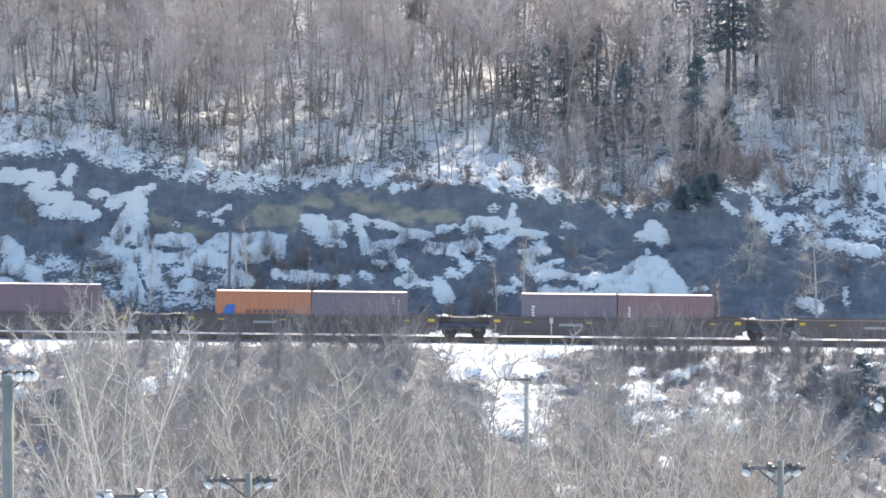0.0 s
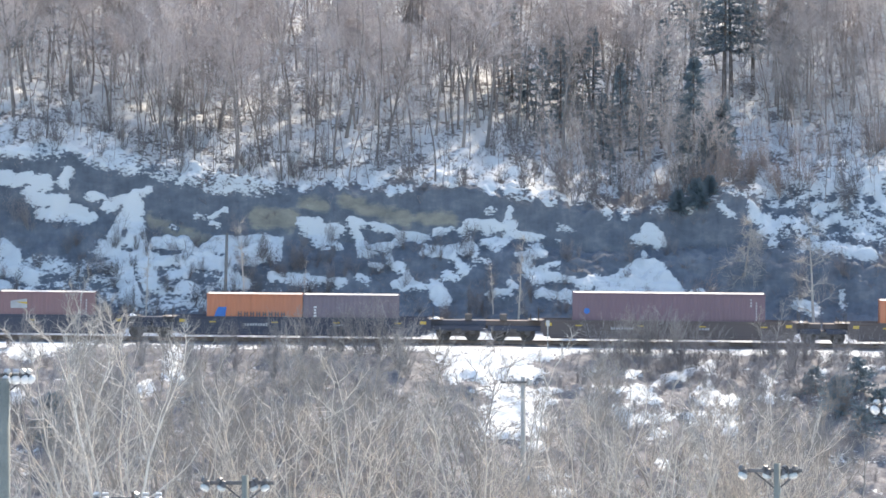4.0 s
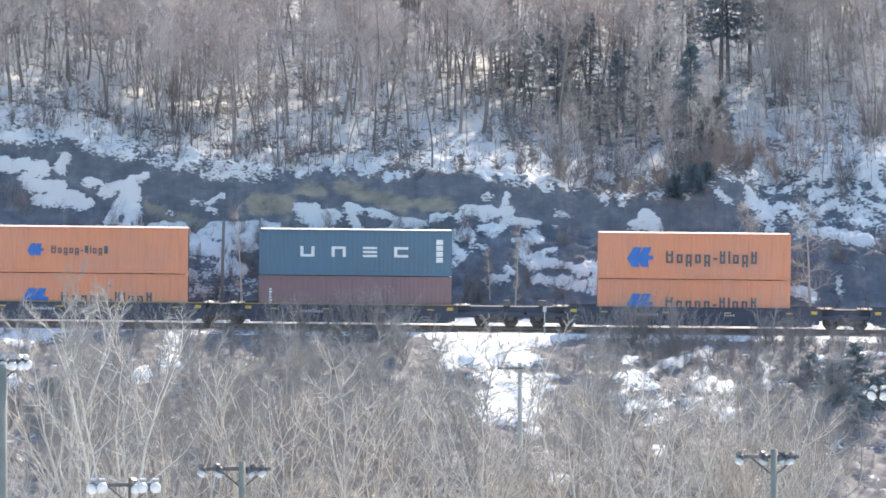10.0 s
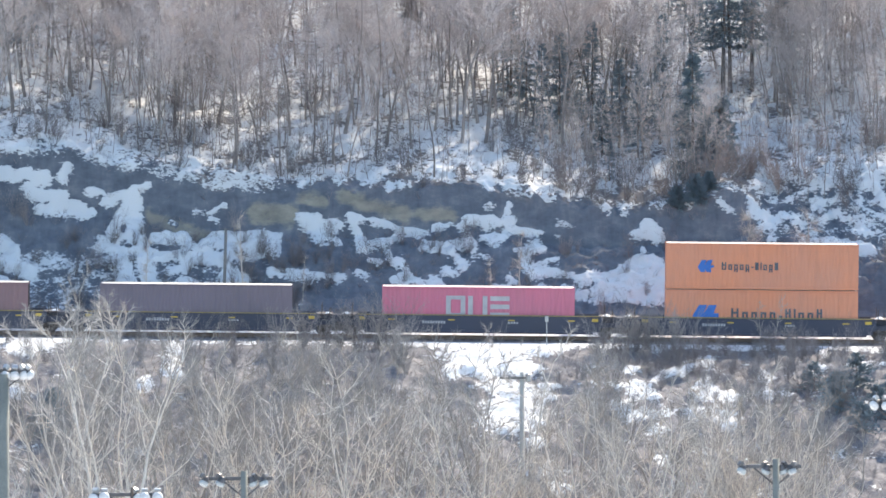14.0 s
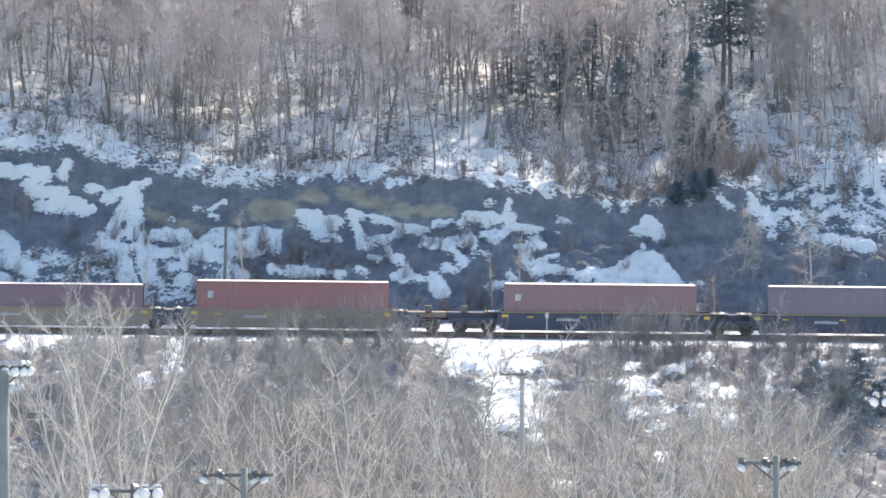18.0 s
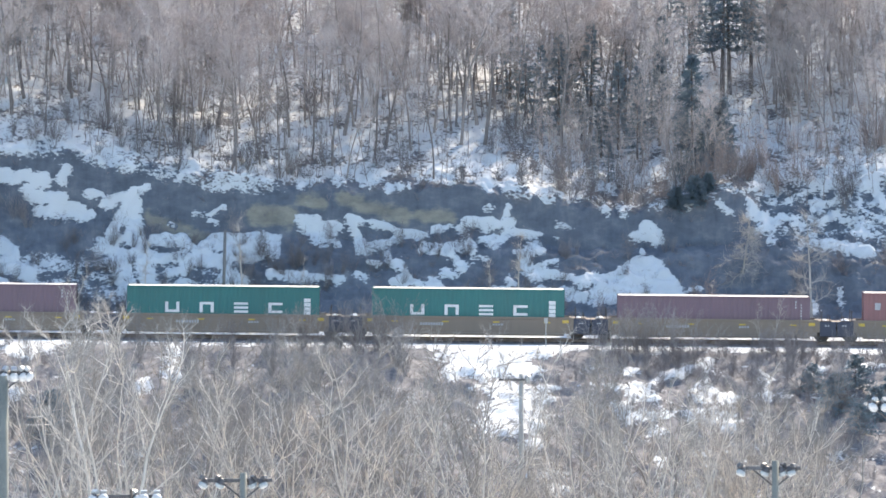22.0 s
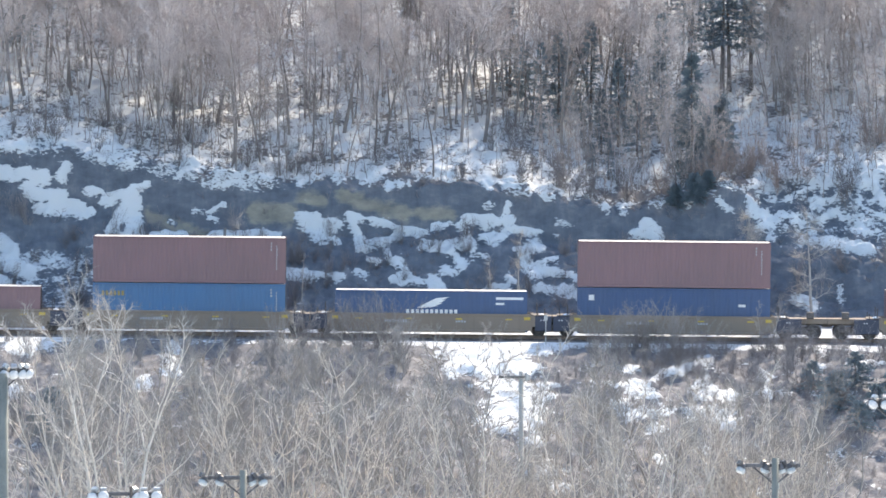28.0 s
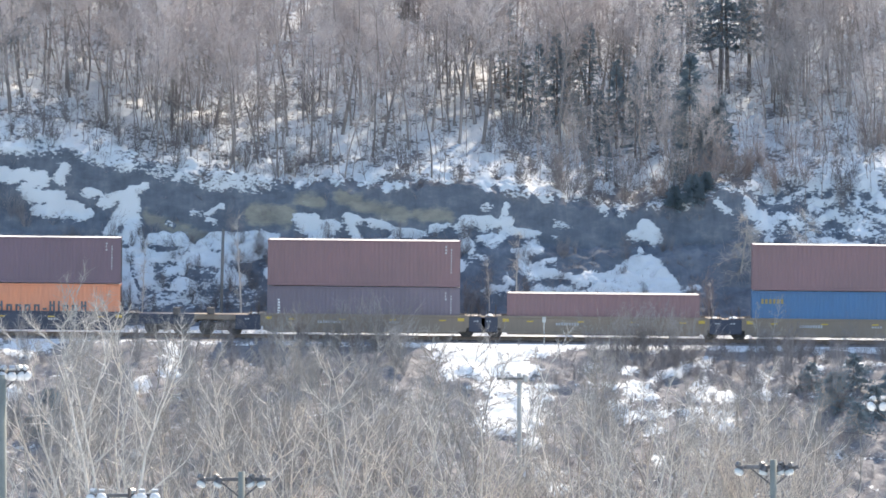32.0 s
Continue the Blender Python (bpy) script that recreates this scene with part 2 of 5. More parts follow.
def thing(name, label, category, group="", m=None, kind=""):
    ob = new(name)
    ob.empty_display_size = 0.3
    if m is not None:
        ob.matrix_basis = m
    return tagged(ob, label, category, group, kind)


# ---- the land ----
GRADE = 0.0105                       # the railway falls to the right
TRACK_Y = 536.0


def smooth01(a, b, x):
    t = np.clip((np.asarray(x, float) - a) / (b - a), 0, 1)
    return t * t * (3 - 2 * t)


LIP_X = (-400, -32.5, -28.9, -24.4, -19.7, -16.0, -11.2, -3.1, 4.3, 8.0, 11.6, 15.3, 19.0, 22.7, 28.9, 33.7, 400)
LIP_Z = (12.0, 11.9, 11.8, 11.4, 10.4, 9.7, 9.15, 8.97, 8.8, 7.9, 7.3, 7.7, 8.6, 9.1, 9.5, 9.7, 10.0)
FLOOR_SLOPE = 0.27


def knots(x):
    """The section of the valley at x, from behind the camera to the hill top: depths and heights."""
    x = np.asarray(x, float)
    lip = np.interp(x, LIP_X, LIP_Z)
    east = smooth01(18.0, 21.5, x)            # a gentler, snowy slope takes over from the cliff
    wob = 0.7 * np.sin(x * 0.55 + 1.0) + 0.45 * np.sin(x * 1.3) + 0.25 * np.sin(x * 2.9 + 2)
    one = np.ones_like(x)
    g = -GRADE * np.clip(x, -60, 60)
    rows = [
        (-2500 * one, 24.0 * one), (-30 * one, 24.3 * one), (0 * one, 24.3 * one), (380 * one, -13.7 * one),
        (482 * one, -13.5 * one), (500 * one, -9.0 * one), (520 * one, -3.0 + 0.2 * wob), (529 * one, -0.6 + 0.08 * wob + g),
        (530.6 * one, -0.3 + g), (533.2 * one, -0.32 + g), (534.0 * one, -0.27 + g), (538.0 * one, -0.27 + g), (538.8 * one, -0.1 + g),
        (541.4 * one, 0.25 + 0.06 * wob + g), (543.6 + 0.2 * wob, 1.6 + 0.1 * wob), (547.0 + 0.35 * wob - 1.2 * east, 4.6 + 0.15 * wob - 0.5 * east),
        (549.4 + 0.35 * wob, (0.3 + 0.63 * lip + 0.25 * wob) * (1 - east) + 6.2 * east),
        (550.4 + 0.4 * wob + 2.2 * east, lip), (552.6 + 0.4 * wob + 2.2 * east, lip + 0.7),
        (600 * one, lip + 0.7 + 47 * FLOOR_SLOPE), (660 * one, lip + 20 + 60 * FLOOR_SLOPE), (1000 * one, 150 * one), (2600 * one, 260 * one)]
    return np.array([r[0] for r in rows]), np.array([r[1] for r in rows])


def value_noise(x, y, seed):
    """Smooth noise on arrays, about -1 to 1."""
    xi, yi = np.floor(x).astype(np.int64), np.floor(y).astype(np.int64)
    fx, fy = x - xi, y - yi
    fx, fy = fx * fx * (3 - 2 * fx), fy * fy * (3 - 2 * fy)

    def h(a, b):
        n = (a * 374761393 + b * 668265263 + seed * 974711) & 0x7fffffff
        n = ((n ^ (n >> 13)) * 1274126177) & 0x7fffffff
        return ((n ^ (n >> 16)) & 0xffff) / 32767.5 - 1
    return (h(xi, yi) * (1 - fx) + h(xi + 1, yi) * fx) * (1 - fy) + (h(xi, yi + 1) * (1 - fx) + h(xi + 1, yi + 1) * fx) * fy


def roughness(x, y):
    """Lumps of the ground, none on the railway bed."""
    off = np.minimum(smooth01(538.5, 542.5, y) + 1 - smooth01(526.5, 530.3, y), 1) * smooth01(300, 420, y)
    tuft = smooth01(480, 500, y) * (1 - smooth01(524, 529.5, y))
    crag = smooth01(541.5, 544, y) * (1 - smooth01(551, 554, y))
    brow = smooth01(549.0, 550.6, y) * (1 - smooth01(557, 563, y))
    hummock = smooth01(17, 21, x) * smooth01(542, 545, y) * (1 - smooth01(556, 560, y))
    return off * (0.16 * value_noise(x * 0.9, y * 0.9, 3) + 0.09 * value_noise(x * 2.3, y * 2.3, 5) + 0.3 * value_noise(x * 0.22, y * 0.22, 8)
                  + tuft * (0.2 * value_noise(x * 1.3, y * 1.0, 14) + 0.13 * value_noise(x * 3.3, y * 2.6, 15))
                  + brow * (0.24 * value_noise(x * 1.1, y * 0.75, 17) + 0.13 * value_noise(x * 2.7, y * 1.1, 18))
                  + hummock * (0.24 * value_noise(x * 1.5, y * 1.6, 19) + 0.14 * value_noise(x * 3.3, y * 3.4, 20))
                  + crag * (0.22 * value_noise(x * 1.7, y * 2.5, 9) + 0.12 * value_noise(x * 4.1, y * 5.0, 10)))


def ground_z(x, y):
    ky, kz = knots(np.array([x]))
    return float(np.interp(y, ky[:, 0], kz[:, 0]) + roughness(np.array([x]), np.array([y]))[0])


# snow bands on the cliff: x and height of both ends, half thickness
SNOW_WEST = [
    (-28.9, 9.74, -26.1, 9.49, 0.55), (-24.9, 9.49, -24.6, 10.18, 0.33), (-26.8, 8.39, -24.9, 8.21, 0.48), (-26.5, 7.41, -23.2, 7.18, 0.40), (-25.4, 7.78, -23.8, 7.50, 0.48),
    (-23.2, 8.74, -22.5, 8.56, 0.26), (-22.1, 7.90, -20.0, 8.74, 0.37), (-20.0, 8.74, -19.4, 9.03, 0.15), (-20.4, 8.02, -20.2, 5.75, 0.62), (-21.1, 7.10, -21.7, 6.04, 0.40),
    (-22.2, 5.25, -20.3, 5.26, 0.59), (-21.0, 4.27, -20.4, 2.35, 0.73), (-19.7, 5.11, -19.1, 3.05, 0.55), (-29.0, 5.34, -28.0, 4.77, 0.55), (-28.7, 3.93, -26.8, 3.58, 0.47),
    (-28.8, 2.81, -28.1, 2.53, 0.51), (-27.6, 9.12, -26.8, 8.94, 0.22)]
SNOW_POLE = [
    (-18.9, 5.61, -16.9, 5.61, 0.40), (-16.9, 5.54, -16.1, 4.98, 0.37), (-16.1, 4.98, -14.9, 5.43, 0.40), (-14.9, 5.43, -11.8, 5.59, 0.55), (-12.5, 5.87, -10.8, 5.73, 0.29),
    (-18.7, 4.55, -16.8, 4.42, 0.55), (-16.8, 4.35, -14.2, 4.28, 0.55), (-13.9, 4.62, -11.3, 4.97, 0.55), (-17.9, 3.57, -16.8, 3.58, 0.29), (-14.6, 3.51, -13.1, 3.15, 0.47),
    (-17.1, 2.70, -16.3, 2.71, 0.44), (-11.3, 3.57, -8.6, 3.22, 0.33), (-16.2, 7.33, -15.4, 7.25, 0.13), (-15.4, 7.18, -14.4, 7.80, 0.18), (-15.3, 6.82, -14.9, 6.67, 0.15),
    (-17.9, 6.77, -17.6, 6.59, 0.11)]
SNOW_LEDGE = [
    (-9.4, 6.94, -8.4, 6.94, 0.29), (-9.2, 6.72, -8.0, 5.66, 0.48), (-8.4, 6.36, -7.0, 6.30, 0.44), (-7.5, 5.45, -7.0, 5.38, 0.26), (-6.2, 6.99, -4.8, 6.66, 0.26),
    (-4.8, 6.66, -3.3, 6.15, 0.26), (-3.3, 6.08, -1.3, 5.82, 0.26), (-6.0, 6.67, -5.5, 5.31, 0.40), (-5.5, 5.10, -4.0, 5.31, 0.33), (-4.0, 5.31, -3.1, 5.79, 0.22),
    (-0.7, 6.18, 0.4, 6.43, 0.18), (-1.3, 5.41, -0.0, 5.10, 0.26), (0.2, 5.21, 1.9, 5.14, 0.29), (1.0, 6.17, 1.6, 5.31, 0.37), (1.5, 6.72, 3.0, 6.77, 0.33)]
SNOW_CREST = [
    (2.6, 6.36, 4.1, 6.66, 0.33), (3.9, 7.17, 4.1, 7.82, 0.18), (2.6, 5.58, 3.7, 5.58, 0.29), (4.0, 6.15, 6.2, 5.89, 0.20), (5.4, 5.30, 6.1, 5.43, 0.15),
    (4.6, 4.93, 6.2, 4.89, 0.20), (5.1, 4.45, 5.5, 3.58, 0.40), (6.0, 4.06, 7.3, 4.35, 0.24), (5.7, 3.40, 7.1, 3.51, 0.36), (-1.5, 4.97, 0.4, 4.79, 0.18),
    (0.4, 4.62, 1.1, 3.92, 0.29), (-0.0, 3.57, 0.7, 3.36, 0.22), (1.8, 4.76, 2.6, 4.41, 0.22), (2.8, 7.60, 3.0, 7.75, 0.15), (7.3, 6.66, 8.2, 6.36, 0.11),
    (7.1, 5.71, 7.4, 5.64, 0.11)]
SNOW_FOOT = [
    (-8.4, 3.22, -6.9, 3.12, 0.29), (-3.1, 4.06, -2.3, 3.22, 0.33), (-3.3, 3.02, -1.6, 2.95, 0.29), (-0.7, 2.81, -0.2, 2.00, 0.44), (-3.7, 4.76, -3.5, 4.28, 0.15),
    (2.9, 2.53, 4.1, 2.46, 0.25), (7.1, 3.51, 9.2, 3.02, 0.26), (-4.9, 4.28, -4.3, 4.06, 0.15), (4.0, 3.23, 4.4, 2.95, 0.18), (-5.5, 3.58, -5.0, 3.23, 0.18),
    (6.1, 2.53, 7.1, 2.18, 0.33), (7.6, 2.36, 9.1, 2.11, 0.29)]
SNOW_CONE = [
    (13.1, 6.35, 13.8, 5.63, 0.51), (12.4, 5.73, 13.2, 5.80, 0.44), (12.9, 4.84, 12.9, 4.75, 0.22), (12.5, 4.15, 13.4, 4.15, 0.5), (10.5, 3.05, 12.6, 4.3, 0.34), (13.4, 4.2, 14.9, 2.7, 0.3), (11.4, 3.32, 14.0, 3.45, 0.62),
    (10.2, 2.85, 14.5, 2.80, 0.55), (9.1, 3.30, 10.6, 3.01, 0.33), (13.9, 4.27, 14.0, 4.13, 0.26), (15.7, 2.46, 16.4, 2.67, 0.16), (9.8, 2.18, 14.75, 2.00, 0.55),
    (10.0, 8.66, 10.5, 7.43, 0.26), (11.5, 8.28, 11.6, 7.25, 0.22), (13.5, 8.40, 14.2, 8.19, 0.18), (16.1, 8.42, 17.3, 8.52, 0.18)]
SNOW_EAST = [
    (20.1, 7.22, 21.1, 6.71, 0.48), (20.6, 6.29, 21.9, 6.86, 0.37), (21.0, 5.66, 21.2, 5.46, 0.18), (22.6, 8.07, 24.0, 8.63, 0.29), (24.0, 7.49, 25.8, 8.13, 0.29),
    (24.5, 6.64, 25.5, 7.21, 0.26), (24.6, 5.32, 27.4, 4.92, 0.37), (26.2, 9.14, 28.3, 8.87, 0.26), (27.2, 7.37, 28.6, 6.73, 0.29), (28.3, 8.69, 28.6, 7.80, 0.41),
    (26.8, 6.02, 28.3, 5.81, 0.26), (22.6, 1.77, 23.7, 1.49, 0.33), (25.5, 2.53, 25.5, 1.62, 0.18), (17.8, 8.01, 18.7, 7.28, 0.22), (19.9, 8.15, 20.3, 7.72, 0.22),
    (22.6, 6.90, 23.3, 6.36, 0.29), (25.8, 6.71, 27.2, 6.91, 0.22)]
# snow patches on the bank: x, height, half width, half height, fall to the right in degrees
BANK_MIDDLE = [
    (3.4, -0.30, 6.92, 0.17, 0), (2.3, -0.92, 2.65, 0.53, 0), (5.2, -0.65, 1.77, 0.35, 0), (0.6, -1.65, 0.77, 0.41, 0),
    (2.7, -1.65, 2.11, 0.38, 0), (4.8, -1.65, 1.26, 0.32, 0), (3.7, -2.58, 1.92, 0.35, 0), (6.2, -2.58, 0.84, 0.20, 0),
    (4.0, -3.40, 1.73, 0.41, 0), (3.3, -4.41, 1.38, 0.58, 0), (5.0, -4.03, 1.24, 0.64, 0), (5.8, -3.11, 1.04, 0.23, 0),
    (5.3, -5.41, 0.89, 0.34, 0), (6.0, -6.82, 1.22, 0.34, 0), (6.8, -7.66, 0.74, 0.27, 0),]
BANK_EAST = [
    (11.6, -1.71, 0.53, 0.18, 0), (11.2, -2.47, 1.12, 0.17, 5), (12.1, -2.87, 1.11, 0.23, 0), (11.1, -3.31, 0.69, 0.20, 0),
    (13.7, -1.95, 1.12, 0.15, -22), (15.1, -1.60, 1.05, 0.18, -20), (16.3, -1.36, 0.70, 0.27, 0), (10.9, -3.63, 0.76, 0.26, 0),
    (12.7, -3.92, 1.11, 0.23, 5), (11.3, -4.09, 0.69, 0.23, 0), (15.9, -2.82, 0.77, 0.35, 0), (16.9, -3.11, 1.04, 0.35, 0),
    (15.3, -3.83, 0.62, 0.29, 0), (16.5, -4.03, 1.38, 0.38, 0), (17.3, -4.47, 0.62, 0.29, 0), (15.8, -2.38, 0.63, 0.18, -30),
    (12.9, -4.70, 0.52, 0.17, 0), (19.8, -2.09, 0.35, 0.35, 0), (19.9, -2.96, 0.42, 0.35, 0), (15.9, -5.93, 0.82, 0.20, 0),
    (15.6, -6.43, 0.37, 0.25, 0), (12.8, -6.26, 0.51, 0.20, 0), (16.9, -0.24, 2.13, 0.04, 0), (20.1, -0.25, 2.13, 0.08, 0),
    (26.4, -0.47, 1.59, 0.25, 0), (26.1, -1.42, 1.06, 0.15, 0), (23.0, -1.65, 0.53, 0.20, -20), (23.7, -0.83, 0.53, 0.12, 0),
    (26.4, -3.54, 0.55, 0.29, 0), (11.6, -0.25, 1.42, 0.05, 0),]
BANK_WEST = [
    (-26.3, -0.47, 1.63, 0.33, 0), (-17.1, -1.07, 0.53, 0.74, 0), (-16.6, -1.80, 0.53, 0.29, 0), (-18.6, -2.53, 0.5, 0.4, 0),
    (-26.6, -2.82, 0.52, 0.44, 0), (-18.6, -5.98, 0.38, 0.31, 0), (-17.8, -0.24, 2.13, 0.05, 0), (-12.8, -0.23, 2.14, 0.03, 0),]
# bare islands in the snow, and slabs of pale stone, given like the bands
BARE = [
    (-18.4, 4.90, -17.5, 4.97, 0.18), (-16.3, 3.51, -14.8, 3.58, 0.44), (-5.2, 6.08, -3.8, 5.83, 0.26), (-6.7, 5.86, -6.4, 5.45, 0.29), (0.4, 5.96, 1.2, 5.83, 0.26),
    (2.4, 5.96, 3.5, 6.22, 0.15), (-28.3, 9.01, -27.2, 9.31, 0.15), (-20.9, 6.39, -20.0, 6.39, 0.15), (-21.1, 5.15, -20.0, 5.15, 0.22), (-12.8, 3.99, -11.7, 4.13, 0.22),
    (-1.5, 5.65, -0.9, 5.51, 0.15), (-17.9, 4.27, -17.3, 4.13, 0.18)]
SLABS = [
    (-6.7, 8.30, -5.5, 8.05, 0.48), (-5.2, 7.76, -2.7, 7.24, 0.48), (-1.7, 7.24, 0.4, 7.08, 0.40), (-12.3, 7.31, -10.2, 7.09, 0.66), (-9.2, 8.18, -8.0, 8.04, 0.44),
    (-19.2, 7.03, -16.2, 6.02, 0.44), (-17.6, 5.82, -15.4, 5.81, 0.33)]


def cover_of(patches, x, z, soft=0.55):
    """1 inside the patches, falling off outside."""
    best = np.full(x.shape, -9.0)
    x, z = (x + 0.2 * value_noise(x * 0.8, z * 1.1, 41) + 0.2 * value_noise(x * 1.9, z * 2.3, 42),
            z + 0.12 * value_noise(x * 0.7, z * 1.0, 43) + 0.12 * value_noise(x * 1.7, z * 2.2, 44))
    for px, pz, rx, rz, fall in patches:
        c, s = math.cos(radians(fall)), math.sin(radians(fall))
        dx, dz = x - px, z - pz
        a, b = (dx * c - dz * s) / rx, (dx * s + dz * c) / rz
        best = np.maximum(best, 1 - np.sqrt(a * a + b * b))
    return np.clip(0.5 + best * soft, 0, 1)


def band_cover(bands, x, z, soft):
    """A half on the edge of the bands, rising inwards over the distance soft."""
    best = np.full(x.shape, -9.0)
    x, z = (x + 0.1 * value_noise(x * 0.9, z * 1.2, 41) + 0.08 * value_noise(x * 2.3, z * 2.6, 42),
            z + 0.07 * value_noise(x * 0.8, z * 1.1, 43) + 0.07 * value_noise(x * 2.1, z * 2.5, 44))
    for x0, z0, x1, z1, r in bands:
        ux, uz = x1 - x0, z1 - z0
        w = np.clip(((x - x0) * ux + (z - z0) * uz) / (ux * ux + uz * uz), 0, 1)
        best = np.maximum(best, r - np.hypot(x - x0 - w * ux, z - z0 - w * uz))
    return np.clip(0.54 + best / soft, 0, 1)


def build_ground():
    fine = np.arange(-36, 36.01, 0.17)
    wide = np.array([40, 46, 55, 70, 100, 160, 300, 600, 1200, 2500.0])
    xs = np.concatenate([-wide[::-1], fine, wide])
    steps = [1, 1, 8, 10, 30, 60, 30, 8, 8, 4, 10, 4, 10, 16, 30, 24, 34, 22, 110, 26, 12, 6]
    ky, kz = knots(xs)
    ys, zs = [], []
    for k, n in enumerate(steps):
        for i in range(n):
            w = i / n
            ys.append(ky[k] * (1 - w) + ky[k + 1] * w)
            zs.append(kz[k] * (1 - w) + kz[k + 1] * w)
    ys.append(ky[-1])
    zs.append(kz[-1])
    y, z = np.array(ys), np.array(zs)
    x = np.broadcast_to(xs, y.shape)
    z = z + roughness(x, y)
    lip = np.broadcast_to(np.interp(xs, LIP_X, LIP_Z), y.shape)
    edge = z - lip + 0.6 * value_noise(x * 0.5, y * 0.3, 31) + 0.55 * value_noise(x * 1.7, y * 0.9, 32) + 0.25 * value_noise(x * 4.3, y * 2.0, 33)
    face = smooth01(540.5, 541.5, y) * (1 - smooth01(-0.4, 0.3, edge))
    wood = smooth01(-0.4, 0.3, edge) * smooth01(545, 549, y)
    bank = 1 - smooth01(528.8, 530.4, y)
    bed = np.clip(1 - face - wood - bank, 0, 1)
    blotch = 0.5 + 0.28 * value_noise(x * 0.35, y * 0.6, 21) + 0.2 * value_noise(x * 1.1, y * 1.6, 22)
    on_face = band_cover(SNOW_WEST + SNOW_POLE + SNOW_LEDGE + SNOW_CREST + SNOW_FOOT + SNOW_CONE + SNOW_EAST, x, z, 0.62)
    on_face = on_face - 0.9 * np.clip(band_cover(BARE, x, z, 0.5) - 0.35, 0, 1)
    wisp = 0.11 * value_noise(x * 1.4, z * 2.6, 61) + 0.1 * value_noise(x * 3.2 + z, z * 5.5, 62) + 0.08 * value_noise(x * 6.5 + 2 * z, z * 9.0, 63)
    on_face = on_face + wisp * (1 - smooth01(0.85, 1.0, on_face) * 0.6)
    patchy = smooth01(18, 20, x) * (0.5 + 0.5 * value_noise(x * 1.6, z * 2.2, 51)) * smooth01(3.5, 5, z)
    on_face = on_face - 0.12 * patchy
    hummocks = 0.42 + 0.2 * value_noise(x * 1.3, z * 2.0, 71) + 0.16 * value_noise(x * 3.1, z * 4.4, 72)
    east = smooth01(19.0, 21.0, x - 0.35 * (8 - z)) * smooth01(4.4, 5.4, z + 0.04 * (x - 22))
    on_face = np.maximum(on_face, east * hummocks)
    fringe = smooth01(-1.2, -0.3, z - lip) * np.maximum((1 - smooth01(-12, -9, x)), smooth01(19, 21, x))
    on_face = np.maximum(on_face, fringe * (0.4 + 0.26 * blotch))
    thin = (1 - smooth01(-14, -6, x)) * smooth01(0.8, 1.6, z) * (1 - smooth01(4.2, 6.0, z))
    on_face = np.maximum(on_face, thin * (0.34 + 0.25 * blotch))
    on_bank = np.maximum(cover_of(BANK_MIDDLE + BANK_EAST + BANK_WEST, x, z, 0.85) + 0.13, (0.37 + 0.09 * smooth01(2, 7, x)) * blotch)
    on_bank = on_bank + 0.11 * value_noise(x * 1.4, y * 1.2, 64) + 0.08 * value_noise(x * 3.4, y * 2.6, 65)
    near_lip = 1 - smooth01(0.6, 2.0, z - lip)
    on_wood = 0.4 + 0.46 * blotch + 0.03 * near_lip * (1 - 9 * smooth01(8, 10, x) * (1 - smooth01(19, 21, x)))
    on_bed = np.where(y > 538.0, 0.98, np.where(y < 533.2, 0.62 + 0.3 * blotch - 0.3 * smooth01(-24, -22, x) * (1 - smooth01(-4, -2, x)), 0.12))
    cover = face * on_face + wood * on_wood + bank * on_bank + bed * on_bed
    far = smooth01(300, 470, y)
    cover = cover * far + (1 - far) * 0.7
    # settled snow stands proud of the soil
    z = z + smooth01(0.4, 0.75, cover) * (0.2 * face + 0.13 * bank + 0.1 * wood)
    stone = face * band_cover(SLABS, x, z, 0.9) * (1 - smooth01(0.42, 0.52, cover))
    rows, cols = y.shape
    me = bpy.data.meshes.new("ground")
    idx = np.arange(rows * cols).reshape(rows, cols)
    quads = np.stack([idx[:-1, :-1], idx[:-1, 1:], idx[1:, 1:], idx[1:, :-1]], -1).reshape(-1, 4)
    me.vertices.add(rows * cols)
    me.vertices.foreach_set("co", np.stack([x, y, z], -1).reshape(-1).astype(np.float32))
    me.loops.add(quads.size)
    me.loops.foreach_set("vertex_index", quads.reshape(-1).astype(np.int32))
    me.polygons.add(len(quads))
    me.polygons.foreach_set("loop_start", np.arange(0, quads.size, 4).astype(np.int32))
    me.polygons.foreach_set("use_smooth", np.ones(len(quads), dtype=bool))
    for name, values in (("cover", cover), ("stone", stone), ("litter", np.clip(wood + bank, 0, 1)),
                         ("ballast", bed * (y < 538.2) * (y > 533.0))):
        a = me.attributes.new(name, "FLOAT", "POINT")
        a.data.foreach_set("value", np.asarray(values, np.float32).reshape(-1))
    me.update(calc_edges=True)
    me.validate()
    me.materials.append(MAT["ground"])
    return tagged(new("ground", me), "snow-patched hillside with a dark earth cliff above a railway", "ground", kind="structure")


build_ground()


